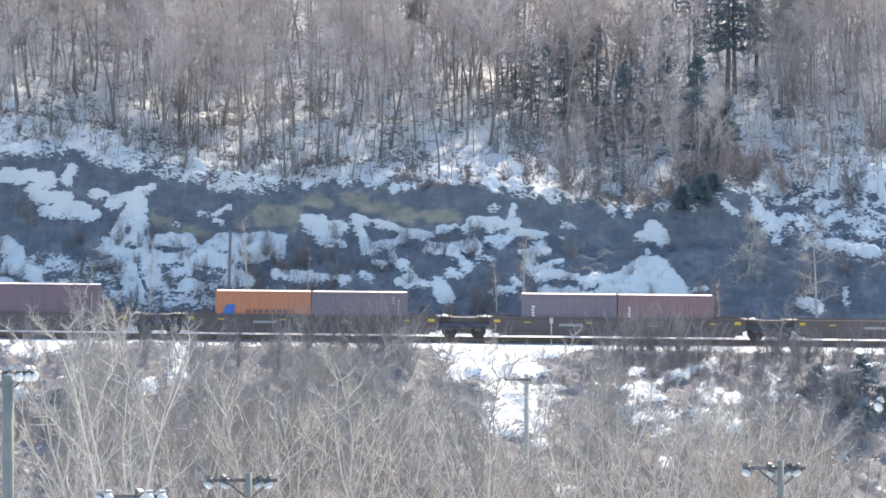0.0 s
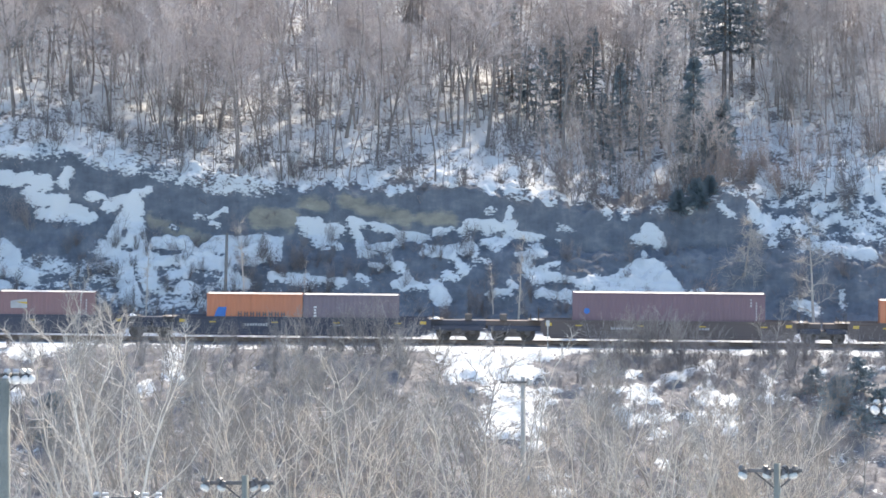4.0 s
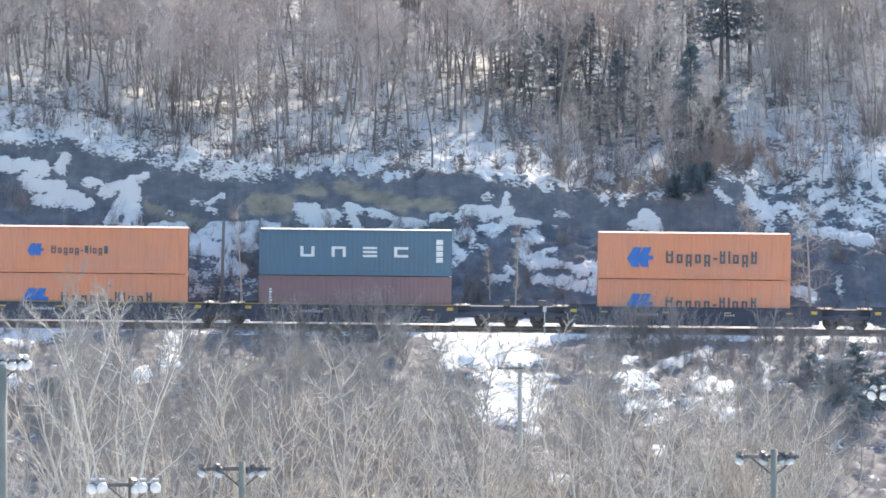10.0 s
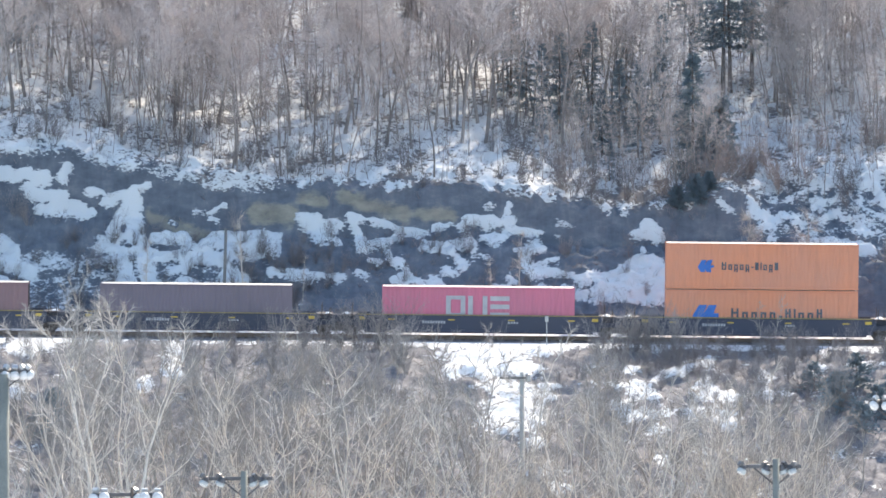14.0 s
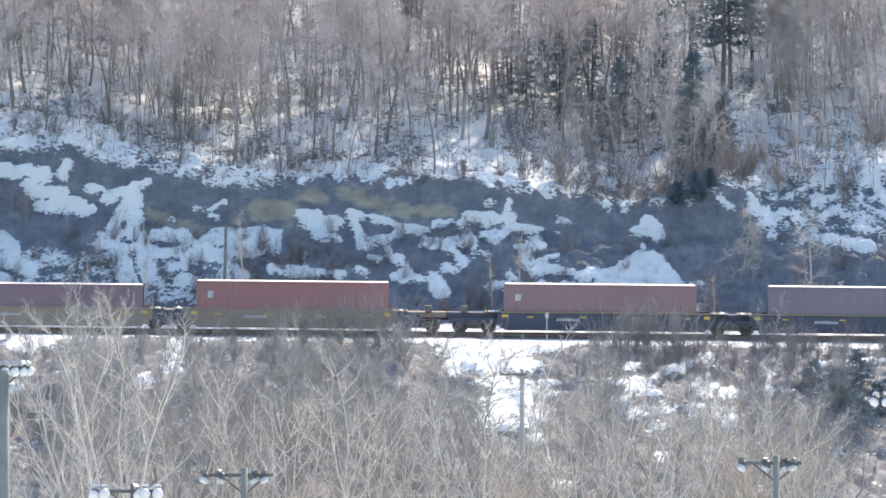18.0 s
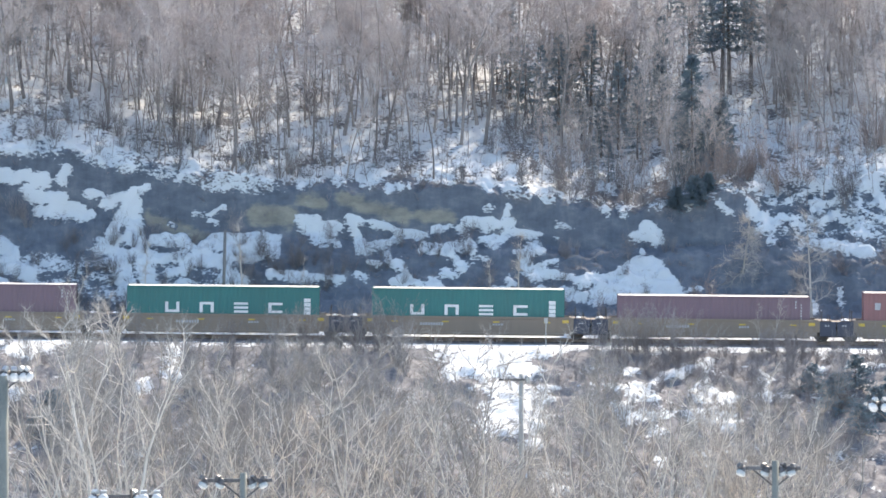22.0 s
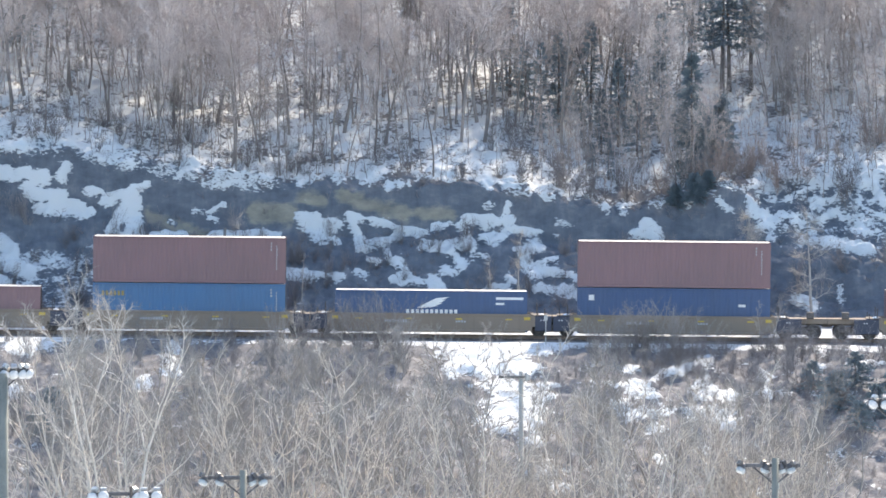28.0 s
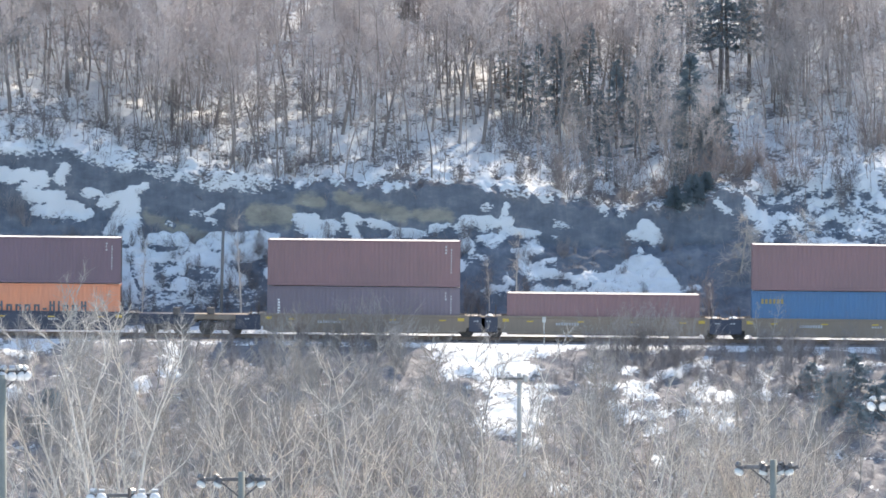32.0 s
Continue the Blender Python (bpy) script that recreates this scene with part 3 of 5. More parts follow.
# ---- the railway ----
def build_track():
    track = thing("railway_track", "snowy single railway track on dark ballast", "railway track",
                  m=pose(0, TRACK_Y, -0.06, 0, math.degrees(math.atan(GRADE)), 0), kind="structure")
    for y in (-0.7525, 0.7525):
        s = Shape()
        s.slab(-300, 300, y - 0.07, y + 0.07, -0.18, -0.165, 0.004)
        s.box(-300, 300, y - 0.009, y + 0.009, -0.165, -0.04)
        s.slab(-300, 300, y - 0.036, y + 0.036, -0.04, 0.0, 0.01)
        part("rail", s, "rail_steel", track, "rust-brown steel rail")
    tie = Shape().slab(-0.115, 0.115, -1.3, 1.3, -0.3, -0.178, 0.012).mesh("tie", MAT["tie"])
    for i in range(132):
        part("tie", tie, "", track, at=pose(-36.3 + 0.55 * i, 0, 0))
    return track


build_track()


# ---- the train ----
SPEED = 10.584


def travel(t):
    """Metres run since 9 s; the train eases off a little at the end."""
    return SPEED * (t - 9.0) - (0.05 * max(0.0, t - 29.0) ** 2)


def plate_bars(parent, x, z, w, h, y, material, rng, upright=False):
    """Unreadable small writing as a row of bars."""
    s = Shape()
    n = max(2, int((h if upright else w) / 0.16))
    for i in range(n):
        a = i / n
        if upright:
            s.box(x, x + w * rng.uniform(0.6, 1), y - 0.008, y, z + h * a, z + h * (a + 0.62 / n))
        else:
            s.box(x + w * a, x + w * (a + 0.68 / n), y - 0.008, y, z, z + h * rng.uniform(0.75, 1))
    return tagged(part("marking", s, material, parent, "small painted marking"), kind="stuff")


def block_letters(parent, x, z, sizes, h, y, material, label):
    """A brand's word as plain blocks: sizes are (width, gap after, rise, drop)."""
    for w, gap, rise, drop in sizes:
        s = Shape()
        a, b, low, high, bar = x + 0.08 * w, x + 0.86 * w, z - drop * h, z + h * rise, min(0.3 * w, 0.16 * h)
        if w < 0.28 or rise < 0.6:
            s.box(a, b, y - 0.012, y, low, high)
        else:
            s.box(a, a + bar, y - 0.012, y, low, high)
            s.box(b - bar, b, y - 0.012, y, low, high)
            s.box(a + bar, b - bar, y - 0.012, y, z, z + bar)
            s.box(a + bar, b - bar, y - 0.012, y, z + h * 0.72 - bar, z + h * 0.72)
        part("lettering", s, material, parent, label)
        x += w + gap


def container(length, height, paint, label, marks=(), roof="roof"):
    """A corrugated steel freight container, its base at z = 0, middle at x = 0, near side at -y."""
    ob = thing("freight_container", label, "shipping container", "containers of the train")
    hl, w = length / 2, 1.219
    for sgn in (-1, 1):
        s, x, n = Shape(), -hl + 0.12, 0
        pitch = 0.278
        prof = []
        while x < hl - 0.12 - pitch:
            prof += [(x, 0.0), (x + 0.07, 0.0), (x + 0.139, 0.02), (x + 0.209, 0.02)]
            x += pitch
        prof.append((hl - 0.12, 0.0))
        k = len(prof)
        for px, d in prof:
            yy = sgn * (w - 0.012 - d)
            s.v += [(px, yy, 0.16), (px, yy, height - 0.1)]
        s.f = [(2 * i, 2 * i + 2, 2 * i + 3, 2 * i + 1) if sgn < 0 else (2 * i, 2 * i + 1, 2 * i + 3, 2 * i + 2) for i in range(k - 1)]
        part("side_panel", s, paint, ob)
        part("top_rail", Shape().slab(-hl + 0.16, hl - 0.16, sgn * w - 0.035, sgn * w + 0.035 if sgn < 0 else sgn * w, height - 0.11, height - 0.005, 0.01), paint, ob)
        part("bottom_rail", Shape().slab(-hl + 0.16, hl - 0.16, sgn * w - 0.04, sgn * w + 0.03, 0.0, 0.17, 0.012), paint, ob)
    for sx in (-1, 1):
        for sy in (-1, 1):
            px, py = sx * (hl - 0.08), sy * (w - 0.07)
            part("corner_post", Shape().slab(px - 0.08, px + 0.08, py - 0.075, py + 0.075, 0.12, height - 0.12, 0.015), paint, ob)
            for z0 in (0.0, height - 0.118):
                part("corner_casting", Shape().slab(px - 0.089, px + 0.089, py - 0.081, py + 0.081, z0, z0 + 0.118, 0.02), paint, ob)
    s, x, prof = Shape(), -hl + 0.05, []
    while x < hl - 0.35:
        prof += [(x, height - 0.014), (x + 0.08, height - 0.014), (x + 0.12, height - 0.006), (x + 0.26, height - 0.006)]
        x += 0.3
    prof.append((hl - 0.05, height - 0.014))
    for px, pz in prof:
        s.v += [(px, -w + 0.04, pz), (px, w - 0.04, pz), (px, -w + 0.04, height - 0.06), (px, w - 0.04, height - 0.06)]
    for i in range(len(prof) - 1):
        a, b = 4 * i, 4 * i + 4
        s.f += [(a, b, b + 1, a + 1), (a + 2, a + 3, b + 3, b + 2), (a + 2, b + 2, b, a), (a + 1, b + 1, b + 3, a + 3)]
    s.f += [(0, 1, 3, 2), (4 * len(prof) - 4, 4 * len(prof) - 2, 4 * len(prof) - 1, 4 * len(prof) - 3)]
    part("roof", s, roof, ob, "pale weathered roof panel")
    part("floor", Shape().box(-hl + 0.1, hl - 0.1, -w + 0.05, w - 0.05, 0.05, 0.16), "dark_wood", ob)
    part("end_wall", Shape().box(-hl + 0.02, -hl + 0.06, -w + 0.14, w - 0.14, 0.1, height - 0.1), paint, ob)
    for sy in (-1, 1):
        leaf = part("door", Shape().slab(hl - 0.06, hl - 0.02, min(0, sy) * (w - 0.14) + 0.005, max(0, sy) * (w - 0.14) - 0.005, 0.12, height - 0.12), paint, ob)
        for k in (0.3, 0.7):
            part("lock_rod", Shape().rod((hl, sy * k, 0.15), (hl, sy * k, height - 0.15), 0.018), "steel", leaf)
    rng = random.Random(int(height * 1000) + len(label))
    y = -w - 0.004
    for kind in marks:
        if kind == "id":
            plate_bars(ob, hl - 0.95, height * 0.72, 0.12, height * 0.2, y, "grey_mark", rng, True)
            plate_bars(ob, hl - 0.6, height * 0.3, 0.1, height * 0.55, y, "grey_mark", rng, True)
        elif kind == "leader":
            plate_bars(ob, -hl + 0.65, height * 0.32, 0.2, height * 0.42, y, "white_mark", rng, True)
        elif kind in ("spaced_word", "wide_word"):
            block_word(ob, -hl + (2.6 if kind == "spaced_word" else 2.42), height * (0.405 if kind == "spaced_word" else 0.425), 1.98 if kind == "spaced_word" else 2.18, y)
            for i in range(4):
                low = height * (0.39 + 0.093 * i if kind == "wide_word" else 0.3 + 0.13 * i)
                top = low + height * (0.08 if kind == "wide_word" else 0.11)
                part("sticker", Shape().sheet([(hl - 0.98, low), (hl - 0.56, low), (hl - 0.56, top), (hl - 0.98, top)], y), "white_mark", ob)
        elif kind == "small_spaced_word":
            for i, style in enumerate(("cup", "arch", "stack", "bracket")):
                bracket(ob, -hl + 1.25 + 0.93 * i, 0.98, 0.76, 0.68, y, 0.2, "white_mark", style)
            part("sticker", Shape().sheet([(hl - 1.0, 0.9), (hl - 0.5, 0.9), (hl - 0.5, 1.75), (hl - 1.0, 1.75)], y), "white_mark", ob)
        elif kind in ("long_word", "long_word_small", "long_word_low"):
            k = {"long_word": 1.0, "long_word_small": 0.62, "long_word_low": 1.0}[kind]
            x0 = {"long_word": -hl + 1.82, "long_word_small": -hl + 2.0, "long_word_low": -hl + 1.7}[kind]
            zc = height * {"long_word": 0.47, "long_word_small": 0.5, "long_word_low": 0.45}[kind]
            emblem(ob, x0, zc, k, y)
            xs = x0 + 2.42 * k
            tall, low, desc = (0.4, 0.12, 1.0, 0.0), (0.42, 0.1, 0.72, 0.0), (0.42, 0.1, 0.72, 0.28)
            word = [(0.52, 0.1, 1, 0), low, desc, low, desc, (0.28, 0.08, 0.45, -0.28), (0.4, 0.1, 1, 0), (0.14, 0.1, 1, 0), low, desc, tall]
            block_letters(ob, xs, zc - 0.36 * k, [(a * k * 1.12, b * k * 1.12, c, d) for a, b, c, d in word], 0.78 * k, y, "slate_mark", "dark slate block lettering")
        elif kind == "short_word":
            for i, style in enumerate(("ring", "pair", "stack")):
                bracket(ob, -hl + 4.05 + 1.4 * i, 1.0, 1.22, 1.34, y, 0.3, "grey_mark", style)
        elif kind == "blue_square":
            part("emblem", Shape().sheet([(-hl + 0.4, 1.0), (-hl + 1.15, 1.0), (-hl + 1.25, 1.75), (-hl + 0.7, 1.75)], y), "blue_mark", ob, "blue emblem")
            block_letters(ob, -hl + 1.95, 1.05, [(0.3, 0.09, 1, 0)] * 8, 0.42, y, "slate_mark", "dark block lettering")
        elif kind == "badge":
            part("badge", Shape().sheet([(-hl + 0.72, height * 0.63), (-hl + 1.05, height * 0.63), (-hl + 1.1, height * 0.78), (-hl + 0.72, height * 0.78)], y), "grey_mark", ob, "small pale badge")
        elif kind == "round_badge":
            part("badge", Shape().lathe((-hl + 0.9, y, height * 0.6), (0, -1, 0), [(0, 0.19), (0.01, 0.19)], 12), "blue_mark", ob, "small round blue badge")
        elif kind == "sign":
            part("sign", Shape().sheet([(-hl + 0.7, 1.55), (-hl + 1.75, 1.55), (-hl + 1.75, 2.15), (-hl + 0.7, 2.0)], y), "grey_mark", ob, "pale company sign")
            part("sign_stripe", Shape().sheet([(-hl + 0.95, 1.95), (-hl + 1.75, 1.8), (-hl + 1.75, 1.95)], y - 0.013), "yellow_mark", ob)
        elif kind == "yellow_word":
            block_letters(ob, -hl + 0.55, height * 0.72, [(0.2, 0.05, 1, 0)] * 6, 0.3, y, "dull_yellow", "dull yellow block lettering")
        elif kind == "wing":
            for i in range(4):
                a, b = (-0.9 + 0.25 * i, 1.5), (1.15 - 0.2 * i, 2.2 - 0.2 * i)
                part("wing_stroke", Shape().sheet([a, (a[0] + 0.5, 1.5 + 0.04 * i), b, (0.3 * a[0] + 0.7 * b[0] - 0.2, 0.25 * a[1] + 0.75 * b[1] + 0.1)], y - 0.002 * i), "white_mark", ob, "white wing stroke")
            block_letters(ob, -1.6, 1.06, [(0.25, 0.055, 1, 0)] * 11, 0.34, y, "white_mark", "white block lettering")
            part("sticker", Shape().sheet([(hl - 2.0, 2.05), (hl - 0.25, 2.05), (hl - 0.25, 2.21), (hl - 2.0, 2.21)], y), "white_mark", ob)
            part("sticker", Shape().sheet([(hl - 2.0, 1.72), (hl - 1.45, 1.72), (hl - 1.45, 1.86), (hl - 2.0, 1.86)], y), "white_mark", ob)
        elif kind == "blue_small":
            part("sticker", Shape().sheet([(-hl + 0.7, height * 0.72), (-hl + 1.05, height * 0.72), (-hl + 1.05, height * 0.84), (-hl + 0.7, height * 0.84)], y), "white_mark", ob)
            part("sticker", Shape().sheet([(hl - 2.0, height * 0.6), (hl - 1.55, height * 0.6), (hl - 1.55, height * 0.66), (hl - 2.0, height * 0.66)], y), "white_mark", ob)
    return ob


def bracket(parent, x, z, w, h, y, bar, material, style):
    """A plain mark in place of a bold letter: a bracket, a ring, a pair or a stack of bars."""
    s = Shape()
    y0 = y - 0.012
    if style in ("bracket", "ring"):
        s.box(x, x + bar, y0, y, z, z + h)
        s.box(x + bar, x + w, y0, y, z, z + bar * 0.8)
        s.box(x + bar, x + w, y0, y, z + h - bar * 0.8, z + h)
    if style == "cup":
        s.box(x + bar, x + w - bar, y0, y, z, z + bar * 0.8)
    if style == "arch":
        s.box(x + bar, x + w - bar, y0, y, z + h - bar * 0.8, z + h)
    if style in ("ring", "pair", "cup", "arch"):
        s.box(x + w - bar, x + w, y0 - 0.001, y - 0.001, z + 0.003, z + h - 0.003)
    if style in ("pair", "cup", "arch"):
        s.box(x, x + bar, y0, y, z, z + h)
    if style == "stack":
        for k in range(3):
            s.box(x, x + w, y0, y, z + h * k / 2.6, z + h * k / 2.6 + h * 0.22)
    part("lettering", s, material, parent, "pale block lettering")


def block_word(parent, x, z, pitch, y):
    for i, style in enumerate(("cup", "arch", "stack", "bracket")):
        bracket(parent, x + pitch * i, z, 0.9, 0.66, y, 0.2, "white_mark", style)


def emblem(parent, x, z, k, y):
    """Two slanting blue blades."""
    for dx in (0.0, 0.62):
        out = [(0.0, -0.1), (0.32, -0.62), (0.78, -0.62), (0.72, -0.2), (1.05, -0.12), (1.05, 0.1), (0.72, 0.1), (0.92, 0.62), (0.42, 0.62)]
        part("emblem", Shape().sheet([(x + (dx + px) * k, z + pz * k) for px, pz in out], y - dx * 0.004), "blue_mark", parent, "blue slanting emblem")


WHEEL_R = 0.46
WHEELSETS = []


def truck(parent, x):
    """A two-axle truck whose wheelsets turn."""
    s = Shape()
    for sgn in (-1, 1):
        yy = sgn * 1.0
        s.slab(-1.15, 1.15, yy - 0.09, yy + 0.09, 0.5, 0.66, 0.03)
        s.slab(-0.45, 0.45, yy - 0.11, yy + 0.11, 0.24, 0.52, 0.03)
        for ax in (-0.9, 0.9):
            s.slab(ax - 0.17, ax + 0.17, yy - 0.12, yy + 0.12, 0.34, 0.62, 0.03)
    s.slab(-0.2, 0.2, -1.2, 1.2, 0.4, 0.75, 0.04)
    frame_ob = part("truck", s, "steel", parent, "dark cast steel truck", pose(x, 0, 0))
    for ax in (-0.9, 0.9):
        if "wheelset" not in MESH:
            w = Shape()
            for sgn in (-1, 1):
                w.lathe((0, sgn * 0.74, 0), (0, sgn, 0), [(-0.03, 0.49), (-0.01, 0.495), (0.0, WHEEL_R), (0.1, WHEEL_R - 0.01), (0.105, 0.38), (0.06, 0.34), (0.06, 0.16), (0.12, 0.13)], 20)
                w.box(-0.05, 0.05, sgn * 0.74 + (0.04 if sgn > 0 else -0.09), sgn * 0.74 + (0.09 if sgn > 0 else -0.04), -0.36, 0.36)
            w.rod((0, -0.95, 0), (0, 0.95, 0), 0.085, n=10)
            MESH["wheelset"] = w.mesh("wheelset", MAT["steel"])
        ws = part("wheelset", MESH["wheelset"], "", frame_ob, at=pose(ax, 0, WHEEL_R))
        WHEELSETS.append((ws, ax))
    return frame_ob


MESH = {}


def well_car(left, right, well_left, well_right, paint, edge, ends, label, number=""):
    """A low well car. left and right: its ends; the well lies between well_left and well_right.
    ends: for each end None (the neighbour carries the shared truck), 'shared' or 'own'."""
    ob = thing("well_car", label, "rail car", "cars of the train")
    top, low = 1.36, 0.2
    for sgn in (-1, 1):
        y0, y1 = sgn * 1.36 - 0.06, sgn * 1.36 + 0.06
        s = Shape()
        s.slab(well_left, well_right, y0, y1, top - 0.16, top, 0.02)
        s.box(well_left + 0.05, well_right - 0.05, sgn * 1.36 - 0.02, sgn * 1.36 + 0.02, low + 0.1, top - 0.16)
        s.slab(well_left + 0.5, well_right - 0.5, y0 - 0.02, y1 + 0.02, low, low + 0.14, 0.02)
        n = 9
        for i in range(n):
            x = well_left + 0.4 + (well_right - well_left - 0.8) * i / (n - 1)
            s.box(x - 0.05, x + 0.05, y0 + 0.01, y1 - 0.01, low + 0.1, top - 0.16)
        part("side_sill", s, paint, ob)
        if sgn < 0:
            part("sill_edge", Shape().slab(well_left + 0.1, well_right - 0.1, y0 - 0.012, y0, top - 0.07, top - 0.012, 0.003), edge, ob)
            for i in range(4):
                x = well_left + (well_right - well_left) * (0.13 + 0.245 * i)
                part("reflector_strip", Shape().sheet([(x, 0.98), (x + 0.42, 0.98), (x + 0.42, 1.06), (x, 1.06)], y0 - 0.03), "yellow_mark", ob, "yellow reflective strip")
            rng = random.Random(int(well_left * 10))
            plate_bars(ob, well_left + 0.27 * (well_right - well_left), 0.78, 1.5, 0.2, y0 - 0.024, "grey_mark", rng)
            plate_bars(ob, well_left + 0.62 * (well_right - well_left), 0.8, 0.7, 0.14, y0 - 0.024, "grey_mark", rng)
    part("well_floor", Shape().box(well_left + 0.5, well_right - 0.5, -1.3, 1.3, 0.172, 0.194), paint, ob)
    for side, (x_end, x_well, mode) in enumerate(((left, well_left, ends[0]), (right, well_right, ends[1]))):
        out = -1 if side == 0 else 1
        a, b = sorted((x_end, x_well))
        s = Shape()
        s.slab(a, b, -0.8, 0.8, 0.9, 1.24, 0.03)
        s.slab(x_well - 0.12, x_well + 0.12, -1.4, 1.4, 0.55, 1.3, 0.03)
        part("end_platform", s, paint, ob)
        if paint == "car_tan":
            e0, e1 = sorted((x_well + out * 0.13, x_well + out * min(abs(x_end - x_well) - 0.04, 1.7)))
            part("end_bulkhead", Shape().slab(e0, e1, -1.38, 1.38, 0.3, 1.235, 0.03), "car_navy", ob, "dark blue end panel")
            plate_bars(ob, 0.5 * (e0 + e1) - 0.2, 0.95, 0.34, 0.1, -1.384, "grey_mark", random.Random(3))
        else:
            part("end_bulkhead", Shape().slab(a + 0.13, b - 0.02, -1.12, 1.12, 0.6, 0.92, 0.03), "car_navy", ob, "dark blue end panel")
        if abs(x_end - x_well) > 0.9:
            s = Shape()
            s.slab(x_well + min(0, out * 0.9), x_well + max(0, out * 0.9), -1.35, 1.35, 1.26, 1.31, 0.01)
            part("walkway", s, "steel", ob, "steel grating walkway")
            part("step_panel", Shape().slab(x_well - out * 0.38 - 0.2, x_well - out * 0.38 + 0.2, -1.46, -1.423, 0.98, 1.17, 0.005), "yellow_mark", ob, "yellow end marker")
        for dx in (0.25, 0.75):
            px = x_well + out * dx
            for yy in (-1.33, 1.33):
                part("handrail", Shape().rod((px, yy, 1.2), (px, yy, 1.95 if dx < 0.5 else 1.6), 0.03), "steel", ob)
        if mode == "own":
            truck(ob, x_end - out * 1.75)
            s = Shape()
            s.slab(min(x_end, x_end - out * 3.1), max(x_end, x_end - out * 3.1), -0.45, 0.45, 0.8, 1.1, 0.03)
            s.rod((x_end - out * 0.3, 0, 0.85), (x_end + out * 0.05, 0, 0.85), 0.16)
            part("coupler_beam", s, "steel", ob)
            s = Shape()
            s.slab(x_end - out * 1.1 - 0.22, x_end - out * 1.1 + 0.22, -1.25, -0.6, 1.25, 1.66, 0.03)
            part("brake_box", s, "steel", ob)
        elif mode == "shared":
            truck(ob, x_end)
    rng = random.Random(int(left * 7))
    for x in (well_left - 0.5, well_right + 0.45):
        s, k = Shape(), rng.uniform(0.3, 0.75)
        s.lathe((x + rng.uniform(-0.2, 0.2), -0.6, 1.26), (0, 0, 1), [(0, 0.4 * k), (0.1 * k, 0.36 * k), (0.2 * k, 0.22 * k), (0.25 * k, 0.05)], 9)
        part("snow_lump", s, "snow", ob, "left-over snow", smooth=True)
    if number:
        cu = bpy.data.curves.new("car_number", "FONT")
        cu.body, cu.size, cu.extrude = number, 0.42, 0.005
        tmp = new("car_number", cu)
        me = bpy.data.meshes.new_from_object(tmp.evaluated_get(bpy.context.evaluated_depsgraph_get()))
        bpy.data.objects.remove(tmp)
        me.materials.append(MAT["white_mark"])
        part("car_number", me, "", ob, "white painted number", pose(well_left + 0.35, -1.46, 0.62, 90))
    return ob


FORTY, TWENTY = 12.192, 6.058
HIGH, LOWBOX = 2.896, 2.591
TRAIN = []


def ride(ob, s, z):
    """Remember a thing of the train: its place along the train at 9 s and its height over the rails."""
    TRAIN.append((ob, s, z))
    return ob


def load(middle, *stack):
    """Boxes of one well from below, each (length, height, paint, label, marks, shift)."""
    z = 0.2
    for level in stack:
        for length, height, paint, label, marks, shift in level:
            ride(container(length, height, paint, label, marks), middle + shift, z)
        z += max(b[1] for b in level) + 0.04


def one(paint, label, marks=(), height=HIGH):
    return [(FORTY, height, paint, label, marks, 0.0)]


def two(a, b):
    return [(TWENTY, LOWBOX, *a, -3.055), (TWENTY, LOWBOX, *b, 3.055)]


# wells from the front of the train backwards, in metres: place of the middle at 9 s, gap to the next container ahead and behind, paint, edge
WELLS = (
    (125.197, 10.75, 7.17, "car_brown", "car_tan"), (105.842, 7.17, 7.24, "car_brown", "car_brown"),
    (86.452, 7.24, 7.10, "car_brown", "car_brown"), (66.989, 7.10, 11.00, "car_brown", "car_brown"),
    (43.799, 11.00, 7.10, "car_navy", "car_navy"), (24.552, 7.10, 7.13, "car_navy", "car_navy"),
    (5.269, 7.13, 9.25, "car_navy", "car_navy"), (-16.201, 9.25, 4.48, "car_navy", "dull_yellow"),
    (-32.903, 4.48, 5.77, "car_navy", "dull_yellow"), (-50.860, 5.77, 5.66, "car_navy", "dull_yellow"),
    (-68.746, 5.66, 4.52, "car_navy", "dull_yellow"), (-85.484, 4.52, 7.24, "car_navy", "dull_yellow"),
    (-104.982, 7.24, 3.41, "car_tan", "car_tan"), (-120.573, 3.41, 3.33, "car_tan", "car_tan"),
    (-136.129, 3.33, 3.37, "car_tan", "car_tan"), (-151.649, 3.37, 3.23, "car_tan", "car_tan"),
    (-167.061, 3.23, 7.31, "car_tan", "car_tan"), (-186.595, 7.31, 3.15, "car_tan", "car_tan"),
    (-201.971, 3.15, 3.12, "car_tan", "car_tan"), (-217.312, 3.12, 3.44, "car_tan", "car_tan"),
    (-232.832, 3.44, 3.33, "car_tan", "car_tan"), (-248.029, 3.33, 9.35, "car_tan", "car_tan"),
    (-269.534, 9.35, 9.35, "car_navy", "car_navy"))


